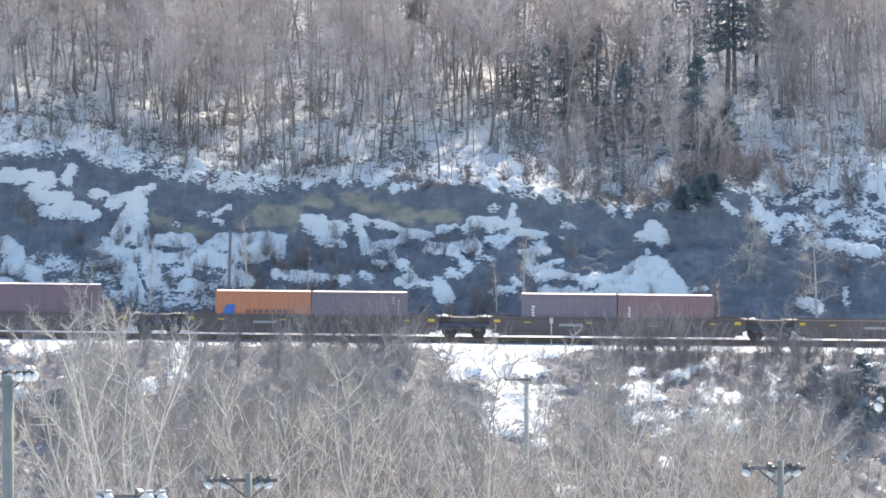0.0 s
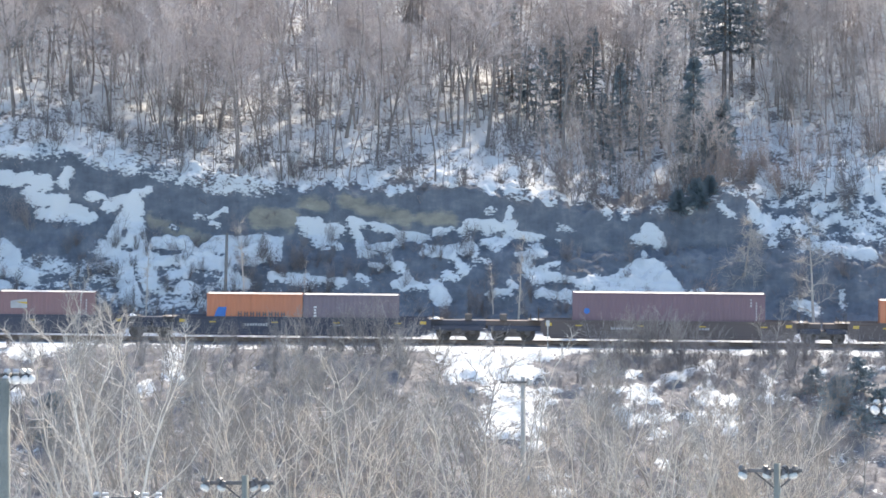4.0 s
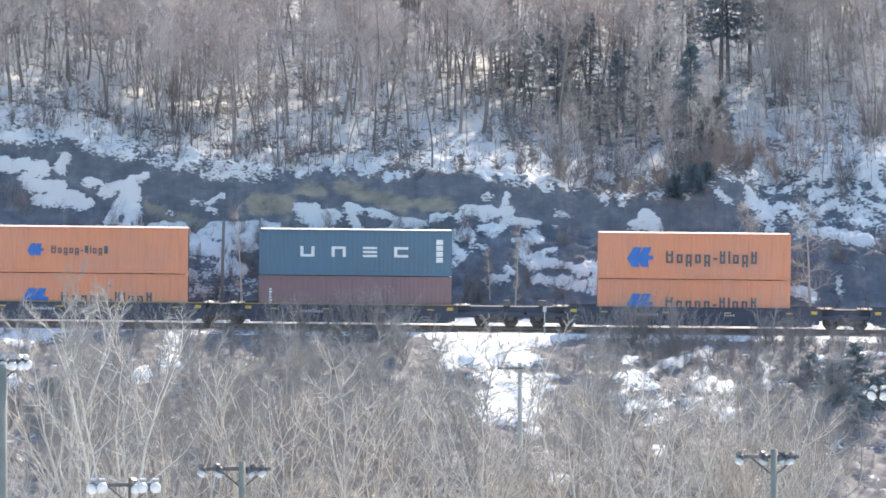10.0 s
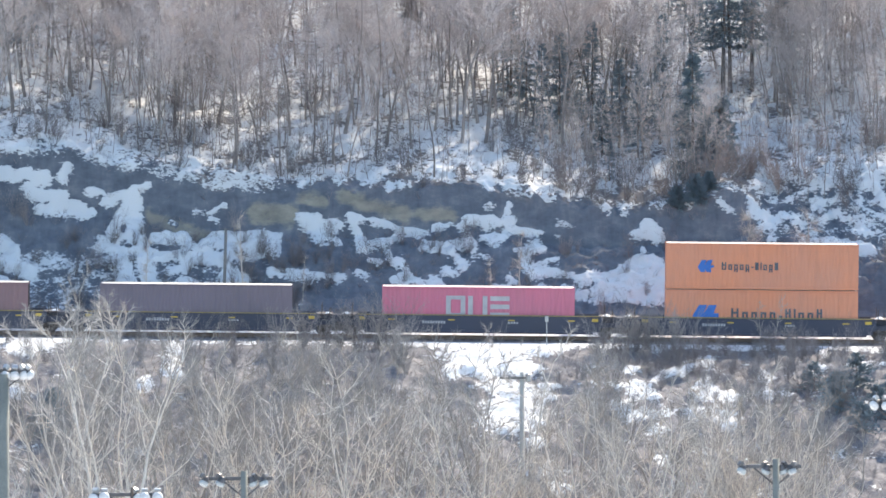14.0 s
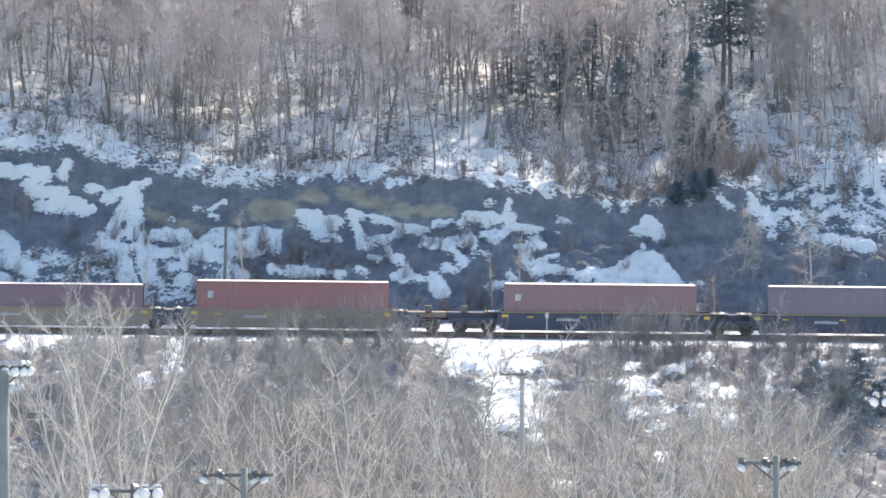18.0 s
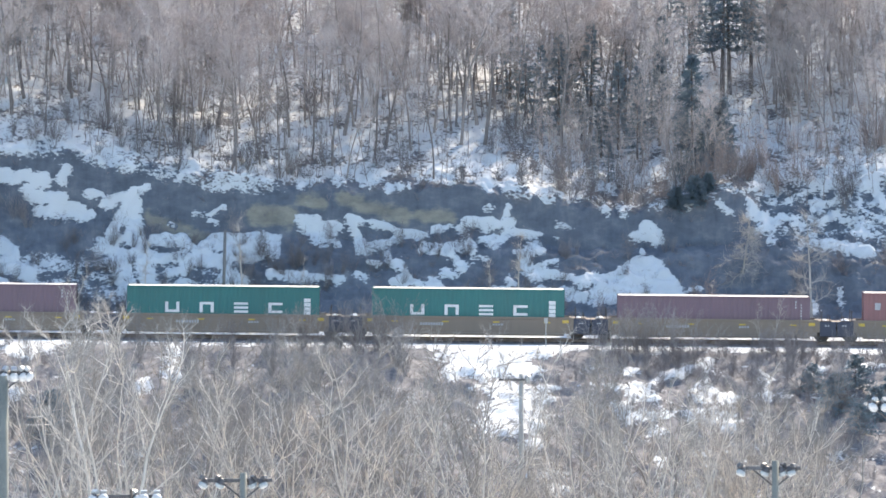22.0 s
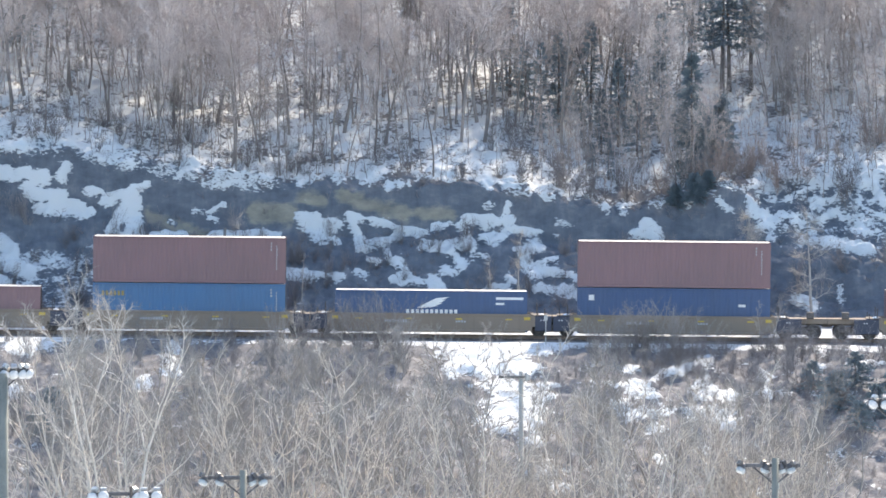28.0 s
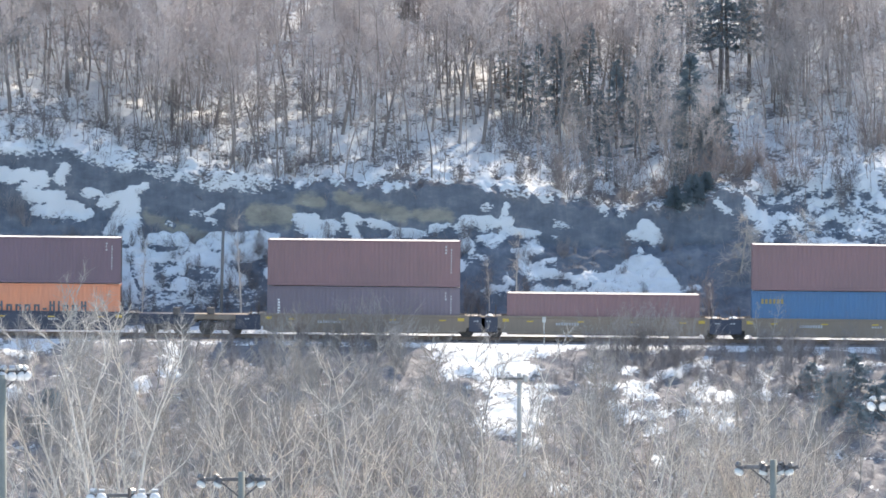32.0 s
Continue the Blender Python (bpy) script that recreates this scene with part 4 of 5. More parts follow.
def build_train():
    for i, (mid, ahead, behind, paint, edge) in enumerate(WELLS):
        own_r = ahead > 9 or (7.2 < ahead < 7.4 and paint == "car_tan")
        own_l = behind > 9 or (7.2 < behind < 7.4 and WELLS[min(i + 1, 22)][3] == "car_tan")
        half = FORTY / 2
        reach_l, reach_r = behind / 2, ahead / 2
        reach = lambda room, own: (1.9 if i < 7 else 0.3) if own else min(room - 1.2, 1.9)
        wl, wr = -half - reach(reach_l, own_l), half + reach(reach_r, own_r)
        word = {"car_navy": "dark navy", "car_brown": "dark brown", "car_tan": "dull tan and yellow"}[paint]
        car = well_car(-half - reach_l, half + reach_r, wl, wr, paint, edge,
                       ("own" if own_l else "shared", "own" if own_r else None),
                       word + " low well car carrying containers" if i else "empty dark brown low well car",
                       "53" if i == 4 else "")
        ride(car, mid, 0.0)
    load(105.842, two(("violet", "grey-violet short container on a well car", ("leader",)), ("maroon", "maroon short container on a well car", ("leader",))))
    load(86.452, two(("orange_dull", "faded orange short container with blue emblem", ("blue_square",)), ("violet", "grey-violet short container on a well car", ("id",))))
    load(66.989, one("plum", "plum brown long container with round blue badge", ("round_badge", "id")))
    load(43.799, two(("orange_dull", "faded orange short container with blue emblem", ("blue_square",)), ("violet", "grey-violet short container on a well car", ("leader",))))
    load(24.552, two(("green", "green short container with white block lettering", ("small_spaced_word",)), ("maroon", "maroon short container with pale sign", ("sign", "id"))))
    load(5.269, one("orange", "orange long container with blue emblem, lower of two", ("long_word",)), one("orange", "orange long container with blue emblem, upper of two", ("long_word",)))
    load(-16.201, one("maroon", "dull maroon long container under a teal one", ("leader",)), one("teal", "slate teal long container with spaced white lettering", ("spaced_word", )))
    load(-32.903, one("orange", "orange long container with large blue emblem", ("long_word_low",)), one("orange", "orange long container with small blue emblem", ("long_word_small",)))
    load(-50.860, one("magenta", "faded magenta long container with grey lettering", ("short_word",)))
    load(-68.746, one("violet", "grey-violet long container on a well car"))
    load(-85.484, one("maroon", "maroon long container with small pale badge", ("badge",)))
    load(-104.982, one("red", "red-brown tall long container with small badge", ("badge",)))
    load(-120.573, one("plum", "plum brown long container on a tan well car", ("id",), LOWBOX))
    load(-136.129, one("green", "green long container with spaced white lettering", ("wide_word",)))
    load(-151.649, one("green", "green long container with spaced white lettering", ("wide_word",)))
    load(-167.061, one("plum", "plum brown long container on a tan well car", ("id",)))
    load(-186.595, one("navy", "dark blue long container under a maroon one", ("blue_small",)), one("maroon", "maroon long container on top of a blue one", ("id",)))
    load(-201.971, one("navy", "navy blue long container with white wing emblem", ("wing",), LOWBOX))
    load(-217.312, one("blue", "bright blue long container with yellow lettering", ("yellow_word", "id")), one("maroon", "maroon long container on top of a blue one", ("id",)))
    load(-232.832, one("maroon", "maroon long container on a tan well car", (), LOWBOX))
    load(-248.029, one("violet", "dark violet long container under a maroon one", ("leader", "id")), one("maroon", "maroon long container on top of a violet one", ("id",)))
    load(-269.534, one("orange", "orange long container under a plum one", ("long_word",)), one("plum", "plum brown long container on top of an orange one", ("id",)))


build_train()


# ---- trees and shrubs ----
def limb(s, p, d, length, r, rng, steps=4, bend=0.18, lift=0.06, n=4, tip=0.25):
    """A bent tapering limb; returns the points and directions along it."""
    p, d = Vector(p), Vector(d).normalized()
    out = []
    for i in range(steps):
        w0, w1 = 1 - (1 - tip) * i / steps, 1 - (1 - tip) * (i + 1) / steps
        d = (d + Vector((rng.uniform(-bend, bend), rng.uniform(-bend, bend), rng.uniform(-bend, bend) + lift))).normalized()
        q = p + d * (length / steps)
        s.rod(p, q, r * w0, r * w1, n, False)
        out.append((q.copy(), d.copy(), r * w1))
        p = q
    return out


def aside(d, rng, angle):
    """A direction that leaves d by about the angle, to a random side."""
    side = d.cross(Vector((rng.uniform(-1, 1), rng.uniform(-1, 1), rng.uniform(-1, 1)))).normalized()
    return (d * math.cos(angle) + side * math.sin(angle)).normalized()


def bare_tree(seed, height, girth, bark, twig, clear=0.4, spread=0.55, boughs=16, twigs=9, stems=1, twig_r=0.011, lean=0.08, reach=0.34, bough_r=0.014, wave=0.085, lift=0.09):
    """One bare broadleaf tree: trunk mesh and crown mesh, base at the origin."""
    rng = random.Random(seed)
    crown, made = Shape(), []
    for k in range(stems):
        trunk = Shape()
        a = rng.uniform(0, 6.283)
        tilt = lean if stems == 1 else lean + 0.2 * rng.random()
        d = Vector((math.cos(a) * tilt, math.sin(a) * tilt, 1))
        h = height * rng.uniform(0.8, 1.0) if stems > 1 else height
        pts = limb(trunk, (0.15 * math.cos(a) * (stems > 1), 0.15 * math.sin(a) * (stems > 1), -0.5), d, h, girth * (0.7 if stems > 1 else 1), rng, 10, wave, 0.02, 6, 0.12)
        for b in range(boughs):
            w = clear + (0.98 - clear) * (b + rng.random()) / boughs
            i = min(9, int(w * 10))
            q, dd, r = pts[i]
            q = q.lerp(pts[i - 1][0], rng.random() * 0.9) if i else q
            ln = height * reach * (1.05 - 0.75 * (w - clear) / (1 - clear)) * rng.uniform(0.65, 1.1)
            bp = limb(trunk if ln > height * (0.22 if bough_r < 0.02 else 0.1) else crown, q, aside(dd, rng, spread * rng.uniform(0.75, 1.35)), ln, max(bough_r, r * 0.5), rng, 4, 0.14, lift, 3, 0.3)
            for j, (bq, bd, br) in enumerate(bp):
                for _ in range(2):
                    sp = limb(crown if bough_r < 0.02 else trunk, bq, aside(bd, rng, rng.uniform(0.35, 0.85)), ln * rng.uniform(0.25, 0.5), max(bough_r * 0.72, br * 0.55), rng, 2, 0.15, 0.1, 3, 0.4)
                    for sq, sd, sr in sp:
                        for _ in range(max(1, twigs // 2)):
                            td = aside(sd, rng, rng.uniform(0.3, 1.3))
                            td.z += 0.08
                            crown.rod(sq, sq + td.normalized() * rng.uniform(0.45, 1.15), twig_r, 0, 3)
        made.append(trunk.mesh("trunk", MAT[bark]))
    return made + [crown.mesh("crown", MAT[twig])]


def poplar(seed, height, girth, stems):
    """A bare poplar with pale, slender, rising boughs; returns one mesh for each stem and one of twigs."""
    rng = random.Random(seed)
    crown, made = Shape(), []
    for k in range(stems):
        stem = Shape()
        a = rng.uniform(0, 6.283)
        tilt = 0.07 if stems == 1 else rng.uniform(0.16, 0.3)
        h = height * (rng.uniform(0.8, 1.0) if k else 1.0)
        pts = limb(stem, (0.2 * k * math.cos(a), 0.2 * k * math.sin(a), -0.5), (math.cos(a) * tilt, math.sin(a) * tilt, 1), h, girth * (0.75 if stems > 1 else 1), rng, 14, 0.13, 0.025, 6, 0.06)
        n = 15
        for b in range(n):
            w = 0.2 + 0.78 * (b + rng.random()) / n
            i = min(13, int(w * 14))
            q, d, r = pts[i]
            ln = height * 0.34 * (1.08 - 0.8 * w) * rng.uniform(0.7, 1.15)
            bp = limb(stem, q, aside(d, rng, rng.uniform(0.55, 1.1)), ln, max(0.034, min(0.065, r * 0.68)), rng, 6, 0.17, 0.045, 4, 0.16)
            for bq, bd, br in bp[1:]:
                for _ in range(2):
                    sp = limb(stem, bq, aside(bd, rng, rng.uniform(0.4, 0.9)), ln * rng.uniform(0.18, 0.42), max(0.018, br * 0.62), rng, 3, 0.16, 0.07, 3, 0.25)
                    for sq, sd, sr in sp:
                        for _ in range(1):
                            crown.rod(sq, sq + aside(sd, rng, rng.uniform(0.3, 1.0)) * rng.uniform(0.2, 0.6), 0.01, 0, 3)
        made.append(stem.mesh("stem", MAT["grey_bark"]))
    return made + [crown.mesh("crown", MAT["pale_twig"])]


def open_poplar(seed, height, girth, stems):
    """A bare poplar of open habit: several pale stems that fork in narrow angles into rising boughs, set with short upright twigs."""
    rng = random.Random(seed)
    crown, made = Shape(), []
    for k in range(stems):
        stem = Shape()
        a = rng.uniform(0, 6.283)
        tilt = rng.uniform(0.1, 0.46) * (1 if k % 2 else -1)
        h = height * (rng.uniform(0.78, 1.0) if k else 1.0)
        pts = limb(stem, (0.25 * k * math.cos(a), 0.2 * math.sin(a), -0.5), (tilt, 0.5 * tilt * math.sin(a), 1), h, girth * rng.uniform(0.7, 1.0), rng, 13, 0.15, 0.045, 6, 0.1)
        for b in range(10):
            w = 0.2 + 0.76 * (b + rng.random()) / 10
            q, d, r = pts[min(12, int(w * 13))]
            ln = height * 0.4 * (1.1 - 0.85 * w) * rng.uniform(0.6, 1.2)
            bp = limb(stem, q, aside(d, rng, rng.uniform(0.5, 1.0)), ln, max(0.028, min(0.058, r * 0.68)), rng, 7, 0.17, 0.06, 4, 0.22)
            for bq, bd, br in bp[1:]:
                for _ in range(rng.choice((1, 1, 2))):
                    sp = limb(stem, bq, aside(bd, rng, rng.uniform(0.35, 0.95)), ln * rng.uniform(0.12, 0.32), max(0.017, br * 0.58), rng, 3, 0.15, 0.08, 3, 0.35)
                    for sq, sd, sr in sp:
                        for _ in range(3):
                            crown.rod(sq, sq + aside(sd, rng, rng.uniform(0.3, 1.2)) * rng.uniform(0.2, 0.65), 0.01, 0, 3)
        for q, d, r in pts[4:]:
            for _ in range(3):
                crown.rod(q, q + aside(d, rng, rng.uniform(0.5, 1.0)) * rng.uniform(0.3, 0.8), 0.012, 0, 3)
        made.append(stem.mesh("stem", MAT["cream_bark"]))
    return made + [crown.mesh("crown", MAT["pale_twig"])]


def shrub(seed, height, width, twig, stems=9, twigs=6, twig_r=0.014):
    rng = random.Random(seed)
    s = Shape()
    for _ in range(stems):
        a, o = rng.uniform(0, 6.283), rng.random()
        d = Vector((math.cos(a) * o * width / height, math.sin(a) * o * width / height, 1))
        pts = limb(s, (0.25 * math.cos(a) * o, 0.25 * math.sin(a) * o, -0.2), d, height * rng.uniform(0.6, 1.0), 0.024, rng, 5, 0.12, 0.05, 3, 0.3)
        for i, (q, dd, r) in enumerate(pts):
            for _ in range(2):
                sp = limb(s, q, aside(dd, rng, rng.uniform(0.3, 0.9)), height * rng.uniform(0.12, 0.28), max(0.009, r * 0.6), rng, 2, 0.15, 0.08, 3, 0.4)
                for sq, sd, sr in sp:
                    for _ in range(twigs // 3):
                        s.rod(sq, sq + aside(sd, rng, rng.uniform(0.2, 0.9)) * rng.uniform(0.2, 0.55), twig_r, 0, 3)
    return s.mesh("crown", MAT[twig])


def conifer(seed, height, width, bare=0.12, dense=1.0):
    """Spruce: trunk, and drooping boughs set with needle sprays."""
    rng = random.Random(seed)
    trunk, crown = Shape(), Shape()
    limb(trunk, (0, 0, -0.4), (0, 0, 1), height + 0.4, 0.018 * height, rng, 8, 0.015, 0.0, 7, 0.08)
    z = height * bare
    while z < height * 0.99:
        w = 1 - (z - height * bare) / (height * (1 - bare))
        for _ in range(int(6 * dense)):
            a = rng.uniform(0, 6.283)
            ln = (0.12 + width * 0.5 * w ** 0.8) * rng.uniform(0.6, 1.1)
            d = Vector((math.cos(a), math.sin(a), -0.25 + 0.35 * (1 - w)))
            pts = limb(crown, (0, 0, z), d, ln, 0.02 + 0.02 * w, rng, 4, 0.08, 0.02, 3, 0.3)
            for q, dd, _r in pts:
                for _ in range(5):
                    td = aside(dd, rng, rng.uniform(0.3, 1.0))
                    td.z -= 0.25
                    e = q + td.normalized() * rng.uniform(0.22, 0.5)
                    up = Vector((0, 0, 0.09))
                    side = dd.cross(Vector((0, 0, 1))).normalized() * 0.07
                    k = len(crown.v)
                    crown.v += [tuple(q - side), tuple(q + side), tuple(e), tuple(q.lerp(e, 0.5) + up)]
                    crown.f += [(k + 1, k + 2, k + 3), (k + 2, k, k + 3)]
        z += height * 0.024 * rng.uniform(0.7, 1.3)
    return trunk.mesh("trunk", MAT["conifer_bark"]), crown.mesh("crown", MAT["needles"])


def plant(meshes, names, m, name, label, category, group=""):
    ob = thing(name, label, category, group, m)
    for me in meshes:
        part(me.name.split(".")[0] if len(names) > 1 else names[0], me, "", ob)
    return ob


def stand(x, y, rz=0.0, k=1.0, sink=0.05):
    return Matrix.Translation((x, y, ground_z(x, y) - sink)) @ Matrix.Rotation(rz, 4, "Z") @ Matrix.Diagonal((k, k, k, 1))


def thicket(name, label, plants, material):
    """Many alike shrubs, too interwoven to tell apart, as one object. plants: (mesh, pose)."""
    s = Shape()
    for me, m in plants:
        n = len(s.v)
        s.v += [tuple(m @ p.co) for p in me.vertices]
        s.f += [tuple(n + k for k in f.vertices) for f in me.polygons]
    return tagged(new(name, s.mesh(name, MAT[material])), label, "thicket", kind="stuff")


TC = ("trunk", "crown")
SLIM = [bare_tree(100 + i, 9.5 + 0.6 * (i % 4), 0.068 + 0.014 * (i % 3), "forest_bark", "forest_twig", clear=0.36 + 0.05 * (i % 3), stems=1 + (i == 3 or i == 6),
                  boughs=17, twigs=5, reach=0.26, spread=0.82, twig_r=0.013, lean=0.07, wave=0.11, lift=0.05) for i in range(8)]
FULL = [bare_tree(140 + i, 9.0 + 0.7 * i, 0.12, "forest_bark", "forest_twig", clear=0.4, boughs=17, twigs=6, reach=0.34, spread=0.95, twig_r=0.013, lean=0.08, wave=0.11, lift=0.05) for i in range(4)]
POPLAR = [poplar(200 + i, 12.0 + 0.6 * (i % 3), 0.13, 1 + i % 3) for i in range(7)]
OPEN_POPLAR = [open_poplar(230 + i, 13.0, 0.114, 2 + i % 3) for i in range(6)]
BUSH = [shrub(300 + i, 2.6 + 0.5 * i, 1.4 + 0.2 * i, "shrub_twig") for i in range(4)]
PALE_BUSH = [shrub(320 + i, 4.0 + 0.7 * i, 1.8, "thicket_twig", 11, 6) for i in range(3)]
RUSSET = [shrub(326 + i, 3.6, 2.2, "russet_twig", 10, 6, 0.013) for i in range(2)]
HAZE = shrub(330, 3.8, 2.2, "thicket_twig", 5, 6, 0.011)
VEIL = [shrub(333 + i, 3.5, 2.2, "thicket_twig", 10, 6, 0.011) for i in range(2)]
SPRUCE = [conifer(340 + i, 9.0 + 2.0 * i, 3.4 + 0.4 * i, dense=0.55) for i in range(3)]
PINE = conifer(350, 11.5, 6.8, 0.34, 0.62)


# openings in the wood where the snow shows: x, y, half width
GLADES = ((18.8, 571, 1.6), (-1.8, 566, 1.0), (-24, 555, 2.2), (3.0, 554, 2.4), (25, 560, 2.0), (-8.5, 574, 1.7), (-4.0, 585, 1.8), (-11.5, 562, 1.2), (-2.5, 596, 2.2), (5.0, 588, 1.8), (-14.5, 590, 1.6), (12.5, 580, 1.5), (-9.0, 602, 2.0), (29.5, 591, 2.4))


def forest():
    rng = random.Random(11)
    placed = []
    made = 0
    while made < 345:
        y = 551.5 + 46 * rng.random() ** 1.05
        x = rng.uniform(-36, 36)
        if x > 17 and (y < 555.5 or rng.random() < 0.35) or (x > 20 and y < 563 and rng.random() < 0.75):
            continue
        if 0.0266 < x / y < 0.0382 and y < 577:
            continue
        if any((x - a) ** 2 + (y - b) ** 2 < 1.3 for a, b in placed):
            continue
        if y < 565 and (-5 < x - (y - 552) * 0.5 < 7 or x - (y - 552) * 0.5 > 17) and rng.random() < 0.56:
            continue
        if 0.0115 < x / y < 0.0266 and y < 561 and rng.random() < 0.6:
            continue
        # a few glades where the snow shows
        if any((x - a) ** 2 / r ** 2 + (y - b) ** 2 / 16 < 1 for a, b, r in GLADES):
            continue
        placed.append((x, y))
        big = rng.random() < 0.3
        plant(FULL[rng.randrange(4)] if big else SLIM[rng.randrange(8)], TC, stand(x, y, rng.uniform(0, 6.28), rng.uniform(0.75, 1.15)), "bare_tree",
              "spreading bare grey-brown tree on the snowy slope" if big else "slender bare grey-brown tree on the snowy slope", "tree", "trees of the hillside wood")
        made += 1
    for i in range(13):
        x, y = rng.uniform(20.4, 30.5), rng.uniform(566, 579)
        if x / y < 0.0382:
            continue
        plant(FULL[rng.randrange(4)], TC, stand(x, y, rng.uniform(0, 6.28), rng.uniform(0.75, 1.0)), "bare_tree", "spreading bare brown tree on the snowy slope", "tree", "trees of the hillside wood")
    for x, y in ((15.2, 553.4), (16.9, 553.0), (17.8, 553.8), (14.2, 554.5)):
        plant(SLIM[int(x) % 8], TC, stand(x, y, x, 0.7), "bare_tree", "slender bare grey-brown tree at the cliff top", "tree", "trees of the hillside wood")
    # the wood behind, too dense to tell tree from tree
    s = Shape()
    stems = Shape()
    for _ in range(225):
        x, y = rng.uniform(-40, 40), rng.uniform(563, 618)
        if 0.0286 < x / y < 0.0376 and y < 584:
            continue
        if any((x - a) ** 2 / r ** 2 + (y - b) ** 2 / 30 < 1 for a, b, r in GLADES):
            continue
        g = ground_z(x, y)
        h = rng.uniform(7, 11)
        pts = limb(stems, (x, y, g - 0.3), (rng.uniform(-0.09, 0.09), 0, 1), h, rng.uniform(0.06, 0.11), rng, 6, 0.05, 0.02, 4, 0.15)
        for i in range(2, 6):
            for _ in range(4):
                q, d, r = pts[i]
                bp = limb(s, q, aside(d, rng, rng.uniform(0.4, 1.0)), h * rng.uniform(0.12, 0.28), 0.02, rng, 2, 0.15, 0.1, 3, 0.4)
                for bq, bd, br in bp:
                    for _ in range(7):
                        s.rod(bq, bq + aside(bd, rng, rng.uniform(0.2, 1.0)) * rng.uniform(0.5, 1.3), 0.018, 0, 3)
    tagged(new("far_trunks", stems.mesh("far_trunks", MAT["forest_bark"])), "grey trunks of the dense wood up the hill", "trees", kind="stuff")
    tagged(new("far_wood", s.mesh("far_wood", MAT["forest_twig"])), "dense bare grey-brown wood up the hill", "trees", kind="stuff")
    # saplings and brush between the trunks
    s = Shape()
    for _ in range(680):
        y = 551.2 + 34 * rng.random() ** 1.3
        x = rng.uniform(-36, 36)
        g = ground_z(x, y)
        h = rng.uniform(1.5, 6.5)
        pts = limb(s, (x, y, g - 0.2), (rng.uniform(-0.15, 0.15), rng.uniform(-0.1, 0.1), 1), h, rng.uniform(0.014, 0.04), rng, 5, 0.1, 0.04, 3, 0.3)
        for q, d, r in pts[1:]:
            for _ in range(5):
                s.rod(q, q + aside(d, rng, rng.uniform(0.3, 1.0)) * h * rng.uniform(0.1, 0.28), 0.014, 0, 3)
    tagged(new("undergrowth", s.mesh("undergrowth", MAT["forest_bark"])), "thin bare saplings and brush in the snow", "undergrowth", kind="stuff")
    # pale fine brush under the eastern trees
    s = Shape()
    for _ in range(330):
        x, y = rng.uniform(4, 33), 553.5 + 20 * rng.random() ** 1.2
        if (-4 < x - (y - 552) * 0.5 < 6.5 and y < 556) or (x > 19 and rng.random() < 0.55):
            continue
        h = rng.uniform(1.6, 4.6)
        pts = limb(s, (x, y, ground_z(x, y) - 0.2), (rng.uniform(-0.25, 0.25), rng.uniform(-0.1, 0.1), 1), h, rng.uniform(0.014, 0.03), rng, 5, 0.14, 0.04, 3, 0.3)
        for q, d, r in pts[1:]:
            for _ in range(8):
                s.rod(q, q + aside(d, rng, rng.uniform(0.4, 1.2)) * h * rng.uniform(0.1, 0.3), 0.011, 0, 3)
    tagged(new("understory", s.mesh("understory", MAT["forest_twig"])), "pale fine-twigged brush under the bare trees", "undergrowth", kind="stuff")
    # brush among the trunks
    many = []
    for i in range(110):
        y = 550.8 + 22 * rng.random() ** 1.6
        x = rng.uniform(-34, 34)
        many.append((BUSH[rng.randrange(4)], stand(x, y, rng.uniform(0, 6.28), rng.uniform(0.35, 0.75))))
    thicket("brushwood", "leafless brown brushwood on the snowy forest floor", many, "shrub_twig")
    # tufts and twigs that stick out of the snow
    for name, count, y0, y1, label in (("brow_tufts", 620, 549.8, 560, "dry tufts and twigs poking through snow above the cliff"),
                                       ("cliff_tufts", 480, 541.6, 549.8, "dry tufts and twigs poking through snow on the cliff"),
                                       ("bank_tufts", 1000, 503, 530, "dry tufts and twigs poking through snow on the bank")):
        s = Shape()
        for _ in range(count):
            x, y = rng.uniform(-31, 31), rng.uniform(y0, y1)
            base = Vector((x, y, ground_z(x, y) - 0.05))
            h = rng.uniform(0.25, 0.8)
            for _ in range(rng.randrange(5, 10)):
                d = Vector((rng.uniform(-0.8, 0.8), rng.uniform(-0.6, 0.6), rng.uniform(0.5, 1.1))).normalized()
                e = base + Vector((rng.uniform(-0.2, 0.2), 0, 0)) + d * h * rng.uniform(0.5, 1.2)
                s.rod(base, e, 0.013, 0, 3)
                for w in (0.5, 0.75):
                    q = base.lerp(e, w)
                    s.rod(q, q + aside(d, rng, 0.7) * h * 0.4, 0.009, 0, 3)
        tagged(new(name, s.mesh(name, MAT["shrub_twig"])), label, "dry tufts", kind="stuff")
    blue = "blue-green spruce with drooping boughs at the cliff top"
    for seed, x, y, h, w, bare in ((345, 16.3, 556.2, 8.2, 2.9, 0.05), (346, 18.1, 556.6, 4.6, 2.8, 0.02), (347, 17.2, 558.0, 3.6, 2.6, 0.02)):
        plant(conifer(seed, h, w, bare, 0.6), TC, stand(x, y), "spruce", blue, "tree", "spruces of the hillside")
    for x, y, k, turn in ((18.75, 571.0, 0.92, 0.4), (19.3, 572.4, 0.86, 2.1), (16.7, 574.5, 0.92, 3.3), (20.8, 573.6, 0.84, 4.0), (24.2, 583, 0.62, 1.0), (-28.5, 568, 0.5, 2.0)):
        plant(PINE, TC, stand(x, y, turn, k), "pine", "tall blue-green pine with a bare lower trunk", "tree", "pines of the hillside")
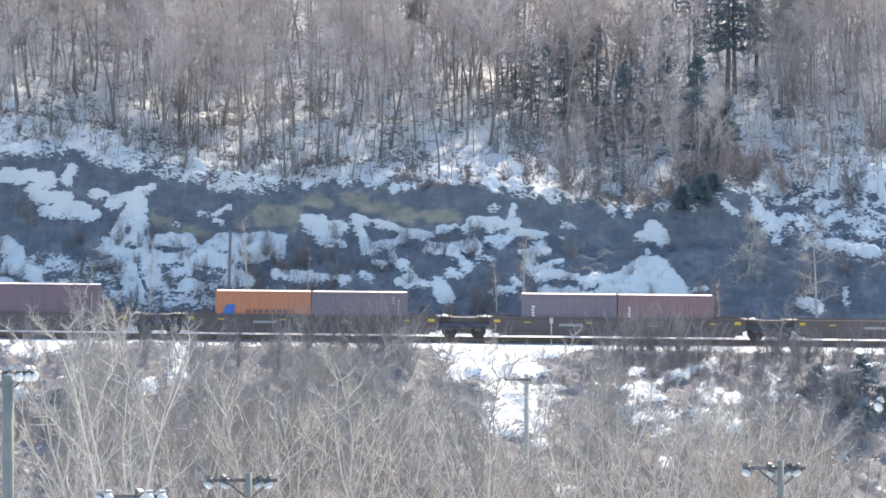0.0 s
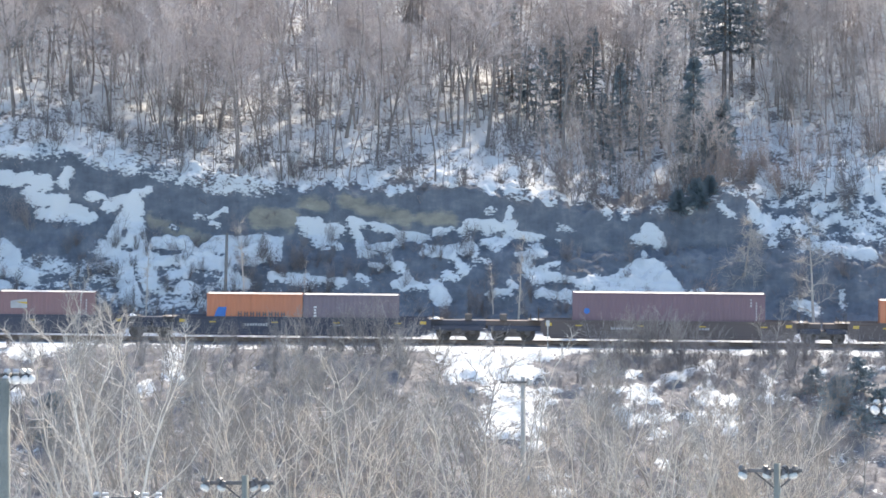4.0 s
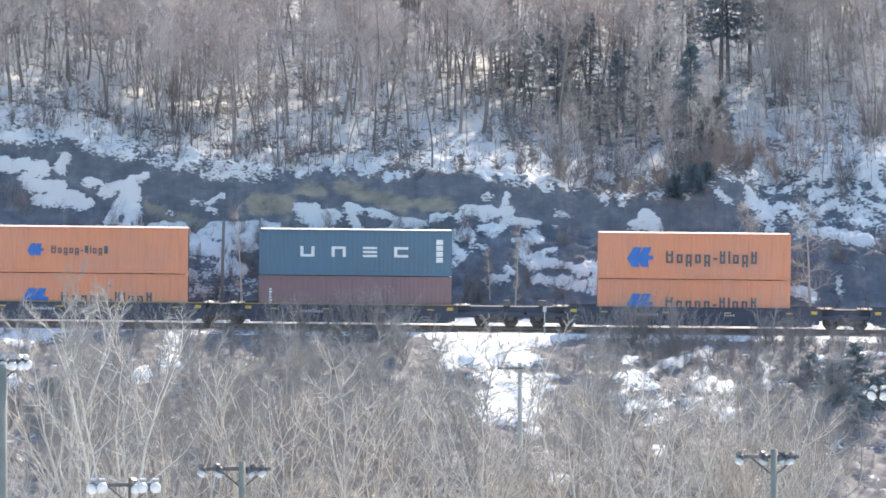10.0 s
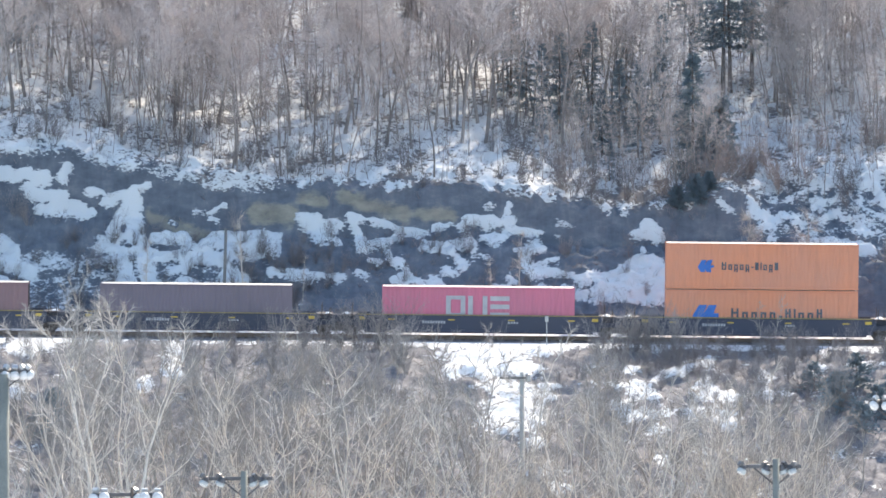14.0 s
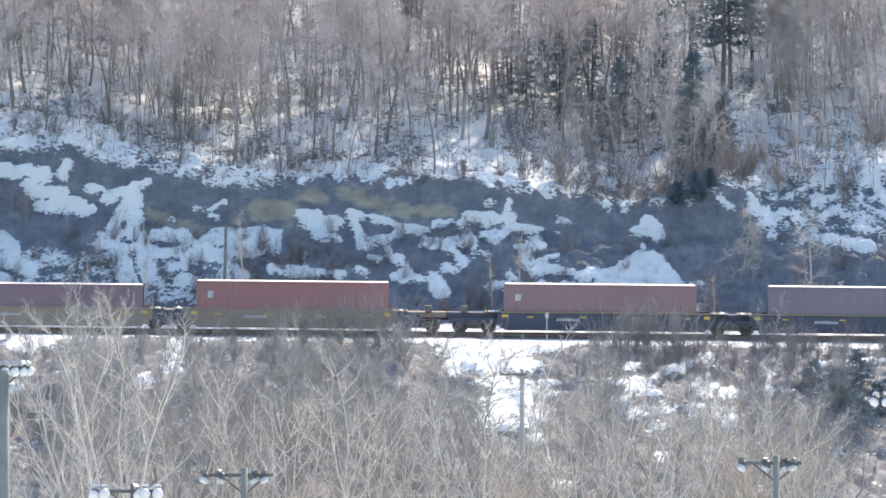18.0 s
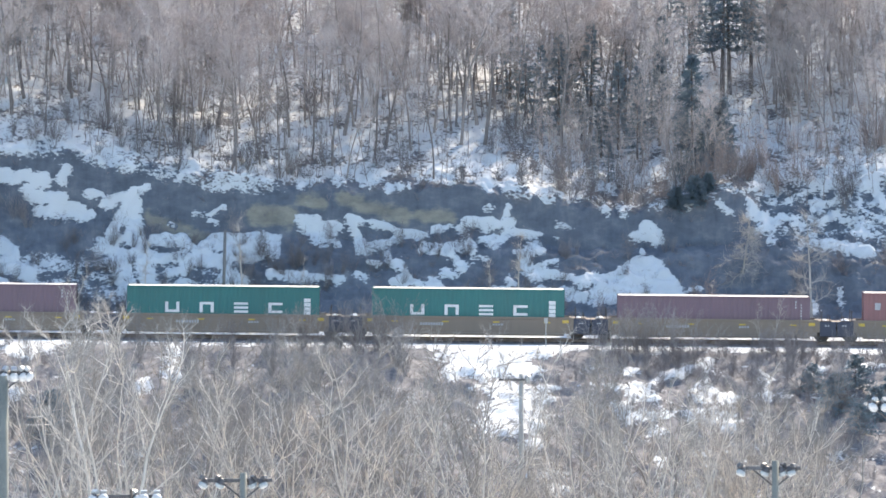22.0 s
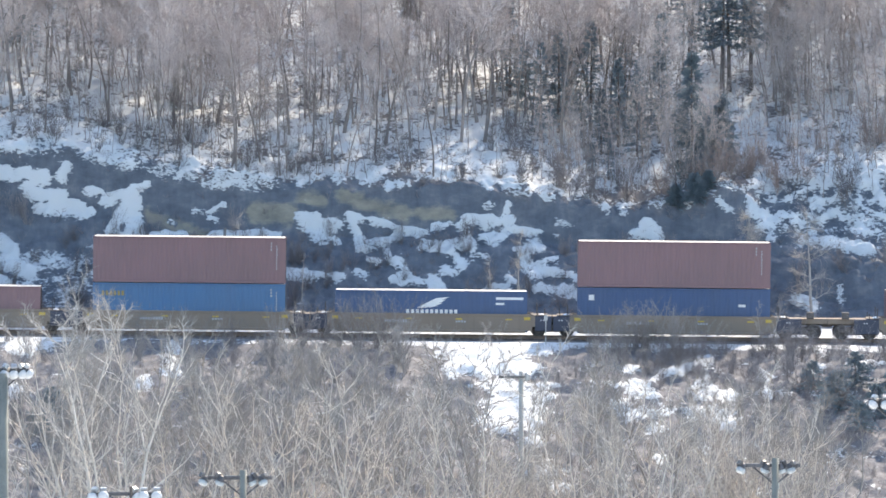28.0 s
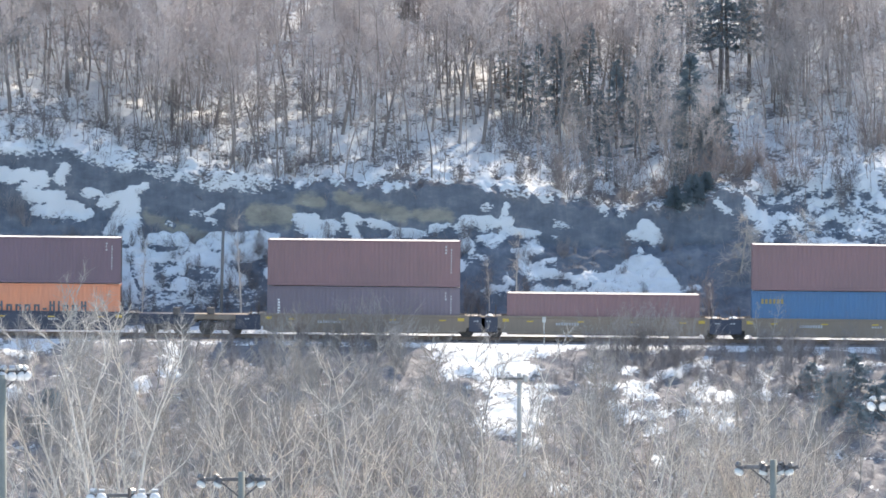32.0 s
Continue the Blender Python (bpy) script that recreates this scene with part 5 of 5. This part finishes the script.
    for x, y, k, i in ((5.4, 566.5, 0.55, 0), (7.6, 565.0, 0.62, 1), (9.8, 567.0, 0.6, 2), (11.6, 564.6, 0.55, 1), (13.1, 566.0, 0.62, 0), (14.3, 563.5, 0.5, 2), (8.6, 571.0, 0.6, 0), (12.2, 572.0, 0.6, 1),
                       (22.8, 580.0, 0.62, 1), (23.7, 576.0, 0.5, 0), (10.8, 556.2, 0.26, 1), (9.7, 557.0, 0.24, 0), (6.4, 563.0, 0.5, 2), (10.4, 562.0, 0.5, 0), (12.8, 561.5, 0.48, 1), (14.6, 568.0, 0.6, 2), (4.4, 570.0, 0.6, 1)):
        plant(SPRUCE[i], TC, stand(x, y, k * 5, k), "spruce", "blue-green spruce among bare trees", "tree", "spruces of the hillside")


def east_wood():
    """The open wood above the eastern end of the cliff, with brush at its edge."""
    rng = random.Random(77)
    for i in range(13):
        y = rng.uniform(558.5, 568.0)
        x = y * rng.uniform(0.0372, 0.0545)
        big = rng.random() < 0.6
        plant(FULL[rng.randrange(4)] if big else SLIM[rng.randrange(8)], TC, stand(x, y, rng.uniform(0, 6.28), rng.uniform(0.5, 0.8)), "bare_tree",
              "spreading bare brown tree above the snowy cliff" if big else "slender bare grey-brown tree above the snowy cliff", "tree", "trees of the hillside wood")
    for i in range(16):
        y = rng.uniform(556.0, 563.0)
        plant([RUSSET[i % 2]], ("crown",), stand(y * rng.uniform(0.036, 0.054), y, rng.uniform(0, 6.28), rng.uniform(0.4, 0.8)), "shrub", "leafless russet-brown brush at the wood's edge", "shrub", "brush above the cliff")


def cliff_plants():
    rng = random.Random(5)
    for i in range(70):
        x = rng.uniform(-31, 31)
        y = rng.uniform(541.8, 549.0)
        plant([BUSH[rng.randrange(4)]], ("crown",), stand(x, y, rng.uniform(0, 6.28), rng.uniform(0.25, 0.6)), "shrub", "leafless dark shrub on the cliff slope", "shrub", "shrubs of the cliff")
    many = []
    for i in range(64):
        x, y = rng.uniform(-31, -7) if i < 52 else rng.uniform(-6, 8), rng.uniform(542.0, 548.6)
        many.append((BUSH[rng.randrange(4)], stand(x, y, rng.uniform(0, 6.28), rng.uniform(0.3, 0.62))))
    thicket("cliff_brush", "leafless grey brush in the snow of the cliff", many, "shrub_twig")
    for i in range(22):
        x, y = rng.uniform(13.2, 24.0), rng.uniform(551.2, 555.5)
        plant([RUSSET[rng.randrange(2)]], ("crown",), stand(x, y, rng.uniform(0, 6.28), rng.uniform(0.4, 0.75)), "shrub", "leafless russet-brown brush above the cliff", "shrub", "brush above the cliff")
    plant([RUSSET[0]], ("crown",), stand(17.3, 542.4, 0.4, 0.85), "shrub", "tall russet-brown leafless shrub below the cliff", "shrub", "shrubs of the cliff")
    thin = [bare_tree(410 + i, 7.0, 0.085, "pale_bark", "pale_bark", 0.14, 0.8, 13, 2, 1, 0.008, 0.02, 0.07, 0.012, 0.025) for i in range(2)]
    for x, y, k, i in ((-19.35, 542.4, 0.75, 0), (-12.95, 542.2, 1.0, 1), (4.6, 542.5, 0.85, 0), (17.3, 542.0, 0.45, 1), (-9.2, 543.5, 0.45, 0), (3.0, 543, 0.5, 1)):
        plant(thin[i], TC, stand(x, y, i, k), "young_tree", "thin pale bare young tree below the cliff", "tree", "young trees by the track")
    juniper = conifer(349, 2.4, 2.6, 0.02, 0.5)
    for x, y, k in ((15.1, 550.8, 0.6), (16.3, 550.4, 0.7), (17.2, 551.0, 0.5)):
        plant(juniper, TC, stand(x, y, 3 * x, k), "juniper", "low olive-green juniper on the dark cliff", "shrub", "junipers of the cliff")
    dead = bare_tree(407, 7.4, 0.12, "dead_wood", "dead_wood", 0.16, 1.3, 18, 4, 1, 0.011, 0.03, 0.27, 0.022, 0.04, -0.05)
    plant(dead, TC, stand(23.6, 542.0), "dead_tree", "pale dead tree with level side branches", "tree")
    snag = bare_tree(402, 4.4, 0.08, "dead_wood", "dead_wood", 0.1, 1.2, 20, 5, 1, 0.011, 0.3, 0.36, 0.021, 0.06, -0.24)
    plant(snag, TC, stand(19.25, 546.2), "dead_tree", "leaning pale dead tree with hanging branches", "tree")


def foreground():
    rng = random.Random(23)
    # poplars: place along the bank and height of the top over the rails
    tall = ((-24.3, 5.2), (-22.6, 2.4), (-20.2, 4.9), (-17.6, 2.6), (-16.8, 2.7), (-14.4, 1.8), (-13.3, 2.2), (-9.6, 1.9), (-8.6, 2.1), (-6.0, 2.6), (-4.2, 2.5),
            (-3.0, 2.0), (0.4, 2.4), (1.7, 2.3), (8.4, 1.4), (9.6, 1.2), (10.8, 1.6), (5.4, -1.2), (2.6, -1.0), (12.6, 0.6), (14.2, -0.2), (16.2, -0.8),
            (20.6, -0.9), (22.4, -1.2), (23.4, -1.0), (18.2, -1.2), (-11.4, 1.2), (-19.0, 0.8), (-25.8, 1.0), (6.8, -0.6), (-1.4, -0.4), (25.6, -2.4))
    n = 0
    for j, (x, top) in enumerate(tall):
        if j % 4 == 3:
            continue
        y = 481 + rng.uniform(-4, 4)
        xx = (x + rng.uniform(-0.6, 0.6)) * y / 520
        goal = top - rng.choice((0.0, 0.6, 1.6))
        plant(OPEN_POPLAR[j % 6], TC, stand(xx, y, rng.choice((0, 3.14)) + rng.uniform(-0.5, 0.5), (goal - ground_z(xx, y)) / 12.6), "poplar", "tall cream-barked bare poplar with forking stems", "tree", "poplars below the railway")
    for k in range(2):
        for x, top in tall[k::k + 1]:
            y = (502, 492)[k] + rng.uniform(-4, 4)
            xx = x * y / 520 + (rng.uniform(-1.4, 1.4) if k else 0)
            z = ground_z(xx, y)
            goal = top - (0.4, rng.uniform(1.5, 4.5))[k]
            i = n % 7
            size = max(0.4, (goal - z) / (11.6 + 0.6 * (i % 3)))
            plant(POPLAR[i], TC, stand(xx, y, rng.uniform(0, 6.28), size), "poplar", "grey-barked bare poplar at the foot of the railway bank", "tree", "poplars below the railway")
            n += 1
    for i in range(40):
        x, y = rng.uniform(-29, 29), rng.uniform(503, 517)
        if (0 < x < 8 and y > 506) or (9 < x < 18.5 and y > 503):
            continue
        plant([PALE_BUSH[rng.randrange(3)]], ("crown",), stand(x, y, rng.uniform(0, 6.28), rng.uniform(0.4, 0.8)), "shrub", "grey leafless thicket shrub on the bank", "shrub", "thicket of the bank")
    many = []
    for i in range(95):
        x, y = rng.uniform(-29, -1.5), rng.uniform(505, 527)
        if -18.9 < x < -16.2 and y > 515:
            continue
        many.append((VEIL[i % 2] if i % 3 else HAZE, stand(x, y, rng.uniform(0, 6.28), rng.uniform(0.5, 0.85))))
    thicket("bank_thicket", "fine-twigged grey thicket on the railway bank", many, "thicket_twig")
    for i in range(80):
        x, y = rng.uniform(-30, 30), rng.uniform(517, 529.6)
        if -2.5 < x < 9.0 or (10 < x < 18 and y < 526):
            continue
        plant([BUSH[rng.randrange(4)]], ("crown",), stand(x, y, rng.uniform(0, 6.28), rng.uniform(0.4, 0.7)), "shrub", "dark leafless shrub at the top of the bank", "shrub", "shrubs by the track")
    many = []
    for i in range(100):
        x, y = rng.uniform(7, 28), rng.uniform(504, 527)
        many.append((BUSH[rng.randrange(4)], stand(x, y, rng.uniform(0, 6.28), rng.uniform(0.25, 0.45))))
    thicket("bank_brush", "low grey leafless brush on the snowy bank", many, "shrub_twig")
    for i in range(34):
        x, y = rng.uniform(9.5, 28), rng.uniform(525, 530)
        plant([BUSH[rng.randrange(4)]], ("crown",), stand(x, y, rng.uniform(0, 6.28), rng.uniform(0.35, 0.55)), "shrub", "dark leafless shrub at the top of the bank", "shrub", "shrubs by the track")
    for x, y, k in ((-3.4, 529.5, 0.95), (-2.8, 529.2, 0.85), (-4.1, 529.3, 0.8), (-8.4, 529, 0.7), (-9.0, 529.4, 0.6), (10.5, 529.5, 0.65), (12.2, 529.2, 0.7), (9.2, 530, 0.6), (11.0, 530.2, 0.6), (13.6, 530, 0.65), (14.4, 530.1, 0.55), (16.0, 529.8, 0.5), (-17.8, 529, 0.6), (-11.9, 529.3, 0.55), (9.6, 529, 0.55), (11.4, 529, 0.6), (13.0, 529.3, 0.55), (-23, 528, 0.6), (-13.8, 529, 0.6), (-15.6, 529, 0.65), (15, 529, 0.6), (17, 528.5, 0.55)):
        plant([HAZE], ("crown",), stand(x, y, x, k), "shrub", "tall grey leafless shrub beside the track", "shrub", "shrubs by the track")
    for x, y, k in ((8.2, 551.4, 0.95), (7.6, 551.8, 0.8), (9.4, 551.2, 0.7), (13.0, 551.5, 0.6), (17.6, 551.2, 0.7), (18.8, 551.4, 0.6), (16.4, 551.0, 0.6), (-14.0, 551.5, 0.5), (-3.0, 551.6, 0.5)):
        plant([BUSH[3]], ("crown",), stand(x, y, x, k), "shrub", "many-stemmed leafless shrub on the cliff edge", "shrub", "shrubs of the cliff")
    for i in range(26):
        x, y = (rng.uniform(10, 17), rng.uniform(522, 529)) if i < 14 else (rng.uniform(19, 25.5), rng.uniform(508, 527))
        plant([BUSH[rng.randrange(4)]], ("crown",), stand(x, y, rng.uniform(0, 6.28), rng.uniform(0.35, 0.58)), "shrub", "dark leafless shrub at the top of the bank", "shrub", "shrubs by the track")
    for x, k in ((-7.8, 0.75), (-6.6, 0.7), (-5.4, 0.8), (-10.4, 0.65), (12.8, 0.85), (14.0, 0.8), (11.8, 0.8), (15.4, 0.7), (-20.6, 0.6), (3.2, 0.5)):
        plant([HAZE], ("crown",), stand(x, 529.0, 2 * x, k), "shrub", "tall grey leafless shrub beside the track", "shrub", "shrubs by the track")
    for i, (x, k) in enumerate(((-6.7, 0.75), (-5.5, 0.9), (-4.2, 0.85), (11.3, 0.65), (12.7, 0.8), (14.3, 0.75), (-19.2, 0.7), (-10.6, 0.7), (-8.8, 0.75))):
        plant([VEIL[i % 2]], ("crown",), stand(x, 529.3, 1.7 * x, k), "shrub", "fine-twigged grey leafless shrub beside the track", "shrub", "shrubs by the track")
    for x, k, i in ((19.7, 0.27, 3), (20.7, 0.29, 0)):
        plant(POPLAR[i], TC, stand(x, 529.6, x, k), "young_tree", "thin pale bare sapling beside the track", "tree", "saplings by the track")
    many = []
    for i in range(16):
        x, y = rng.uniform(20.0, 25.0), rng.uniform(527.5, 530.2)
        many.append((BUSH[rng.randrange(4)], stand(x, y, rng.uniform(0, 6.28), rng.uniform(0.28, 0.46))))
    thicket("edge_brush", "grey leafless brush along the snowy track edge", many, "shrub_twig")
    for j, (x, goal) in enumerate(((15.2, -1.0), (16.4, -0.2), (17.3, 0.2), (18.0, -0.3), (18.9, -0.4), (19.8, -1.2), (21.0, -2.2))):
        xx = x * 483 / 520
        plant(OPEN_POPLAR[(j + 2) % 6], TC, stand(xx, 481 + j % 3, 1.3 * j, (goal - ground_z(xx, 483)) / 12.6), "poplar", "tall cream-barked bare poplar with forking stems", "tree", "poplars below the railway")
    broad = conifer(360, 3.4, 5.6, 0.02, 0.4)
    for x, y, k in ((22.8, 521, 0.5), (24.0, 517, 0.62), (25.3, 520, 0.6), (26.4, 516, 0.6), (27.6, 519, 0.65), (25.2, 513, 0.5), (-24.0, 514, 0.75)):
        plant(broad, TC, stand(x, y, x, k), "spruce", "low spreading dark blue-green spruce on the bank", "tree", "spruces of the bank")


forest()
east_wood()
cliff_plants()
foreground()


# ---- poles and floodlights ----
def utility_pole(x, y, top, arm, material, label, arm_at=0.25, r=0.165, tilt=0.0):
    g = ground_z(x, y)
    ob = thing("utility_pole", label, "utility pole", m=Matrix.Translation((x, y, g)) @ pose(0, 0, 0, 0, tilt, 0))
    h = top - g
    part("pole", Shape().rod((0, 0, -0.5), (0, 0, h), r, r * 0.85, 12), material, ob, smooth=True)
    if arm:
        part("crossarm", Shape().slab(-1.3, 0.2, -0.2, -0.08, h - arm_at - 0.12, h - arm_at, 0.01), "grey_wood", ob, "grey wooden crossarm")
        for dx in (-0.48, -0.1, 0.4):
            part("insulator", Shape().lathe((dx * arm - 0.55, -0.14, h - arm_at), (0, 0, 1), [(0, 0.02), (0.06, 0.06), (0.1, 0.06), (0.16, 0.03)], 8), "lamp_shell", ob)
        part("transformer", Shape().lathe((0.35, -0.05, h - 0.55), (0, 0, 1), [(0, 0.1), (0.05, 0.16), (0.45, 0.16), (0.5, 0.08)], 12), "lamp_shell", ob, "grey metal canister")
    return ob


def floodlight(parent, x, y, z, turn, dip, k=1.0, lens="lens_white"):
    """A yard light: dark housing with a gear box, and a glass bowl below it."""
    m = pose(x, y, z, 0, 0, turn) @ pose(0, 0, 0, dip, 0, 0) @ Matrix.Diagonal((k, k, k, 1))
    bowl = part("floodlight", Shape().lathe((0, 0, 0), (0, -1, 0), [(-0.2, 0.06), (-0.16, 0.12), (-0.04, 0.15), (0.02, 0.2), (0.05, 0.21)], 16), "lamp_dark", parent, "dark metal lamp housing", m, True)
    if lens == "lamp_glass":
        part("bowl", Shape().lathe((0, -0.05, 0), (0, -1, 0), [(0, 0.2), (0.08, 0.22), (0.16, 0.215), (0.2, 0.19)], 16), lens, bowl, "grey glass bowl", smooth=True)
        # the disc's white stands in for a bright reflection in the lens
        part("lens", Shape().lathe((0, -0.252, 0), (0, -1, 0), [(0, 0.175), (0.02, 0.165), (0.035, 0.1), (0.04, 0.02)], 16), "lens_white", bowl, "round lens with its bright reflection painted white", smooth=True)
    else:
        part("bowl", Shape().lathe((0, -0.05, 0), (0, -1, 0), [(0, 0.2), (0.1, 0.225), (0.18, 0.21), (0.25, 0.15), (0.28, 0.05)], 16), lens, bowl, "pale glass bowl", smooth=True)
    part("gear_box", Shape().slab(-0.12, 0.12, 0.02, 0.24, 0.12, 0.3, 0.03), "lamp_dark" if lens == "lamp_glass" else "lamp_shell", bowl)
    part("bracket", Shape().rod((0, 0.15, 0), (0, 0.15, 0.2), 0.03), "lamp_dark", bowl)


def floodlight_mast(x, y, top, lamps, label, arm=(-1.15, 1.0), material="green_pole", r=0.16, k=1.0, lens="lens_white", short=0.0):
    g = ground_z(x, y)
    ob = thing("floodlight_mast", label, "floodlight", "floodlight masts", Matrix.Translation((x, y, g)))
    h = top - g
    part("mast", Shape().rod((0, 0, -0.5), (0, 0, h - short), r * 1.1, r, 14), material, ob, smooth=True)
    part("crossarm", Shape().slab(arm[0], arm[1], 0.14, 0.26, h - 0.32, h - 0.2, 0.01), "lamp_dark", ob, "dark steel crossarm")
    for sgn in (-1, 1):
        part("brace", Shape().rod((sgn * 0.08, 0.2, h - 0.85), (sgn * 0.75, 0.2, h - 0.3), 0.03), "lamp_dark", ob)
    for lx, turn, dip in lamps:
        floodlight(ob, lx, 0.1, h - 0.32, turn, dip, k, lens)
    return ob


utility_pole(4.42, 487, 0.2, 1.5, "old_wood", "grey wooden utility pole with a crossarm")
utility_pole(-14.25, 541.9, 6.55, 0, "grey_wood", "dark bare wooden pole beside the track", r=0.11, tilt=1.5)
floodlight_mast(-6.71, 281, 7.82, ((-1.3, -60, 60), (-0.75, -120, 65), (0.25, 120, 65), (0.62, 60, 65)), "grey-green mast with four bowl floodlights", (-1.4, 0.95), r=0.115, k=0.72, lens="lamp_glass")
floodlight_mast(11.01, 281, 8.23, ((-1.1, -60, 60), (-0.3, -130, 65), (0.2, 130, 65), (0.5, 60, 70)), "grey-green mast with four bowl floodlights", (-1.25, 0.85), r=0.115, k=0.72, lens="lamp_glass")
floodlight_mast(-10.45, 281, 7.28, ((-1.2, -40, 30), (-0.92, 0, 8), (0.1, 60, 30), (0.42, 0, 8), (0.86, 0, 8)), "thin dark mast with five bowl floodlights", (-1.35, 1.0), "dark_wood", 0.05, 0.85)
floodlight_mast(-14.72, 281, 11.42, ((0.14, -50, 50), (0.36, 10, 55), (0.6, 60, 45), (0.78, 80, 40), (-0.3, -40, 40)), "grey-green mast with clustered floodlights", (-0.8, 0.85), r=0.185, k=0.78, short=0.36)
floodlight_mast(14.9, 281, 10.4, ((-0.55, -60, 40), (-0.25, 20, 45), (0.5, 60, 40)), "grey-green mast with clustered floodlights", (-0.75, 0.8), r=0.15, k=0.75)


def track_marker(x, y):
    """A thin trackside post with a small plate."""
    ob = thing("track_marker", "thin grey trackside post with a small plate", "sign post", m=Matrix.Translation((x, y, ground_z(x, y))))
    part("post", Shape().slab(-0.03, 0.03, -0.03, 0.03, -0.3, 1.75, 0.008), "lamp_shell", ob)
    part("plate", Shape().slab(-0.11, 0.11, -0.05, -0.032, 1.5, 1.85, 0.006), "lamp_shell", ob, "small pale metal plate")
    return ob


track_marker(6.36, 530.4)


def build_wires():
    for x0, x1, y, z0, z1 in ((17.5, 45.0, 480, -2.4, -2.9), (20.5, 45.0, 480, -3.9, -4.2)):
        s, last = Shape(), None
        for i in range(25):
            w = i / 24
            p = (x0 + (x1 - x0) * w, y, z0 + (z1 - z0) * w - 2.0 * w * (1 - w))
            if last:
                s.rod(last, p, 0.008, n=4, capped=False)
            last = p
        tagged(new("power_line", s.mesh("power_line", MAT["wire"])), "thin dark overhead wire across the bank", "wire", kind="structure")


build_wires()


def motions():
    """The train rolls by; its wheels turn."""
    lean = math.degrees(math.atan(GRADE))
    times = [0, 1 / 30, 0.1, 0.3] + [float(i) for i in range(1, 32)] + [31.7, 31.9, 31.9667, 32]
    for ob, s, z in TRAIN:
        rows = []
        for t in times:
            a = s + travel(t)
            rows.append((t, pose(a * math.cos(radians(lean)) + z * math.sin(radians(lean)), TRACK_Y, z - a * math.sin(radians(lean)), 0, lean, 0)))
        walk(ob, rows)
    spins = [(i / 15, math.degrees(travel(i / 15) / WHEEL_R)) for i in range(481)]
    for ws, ax in WHEELSETS:
        walk(ws, [(t, pose(ax, 0, WHEEL_R - 0.06, 0, turn, 0)) for t, turn in spins])


motions()
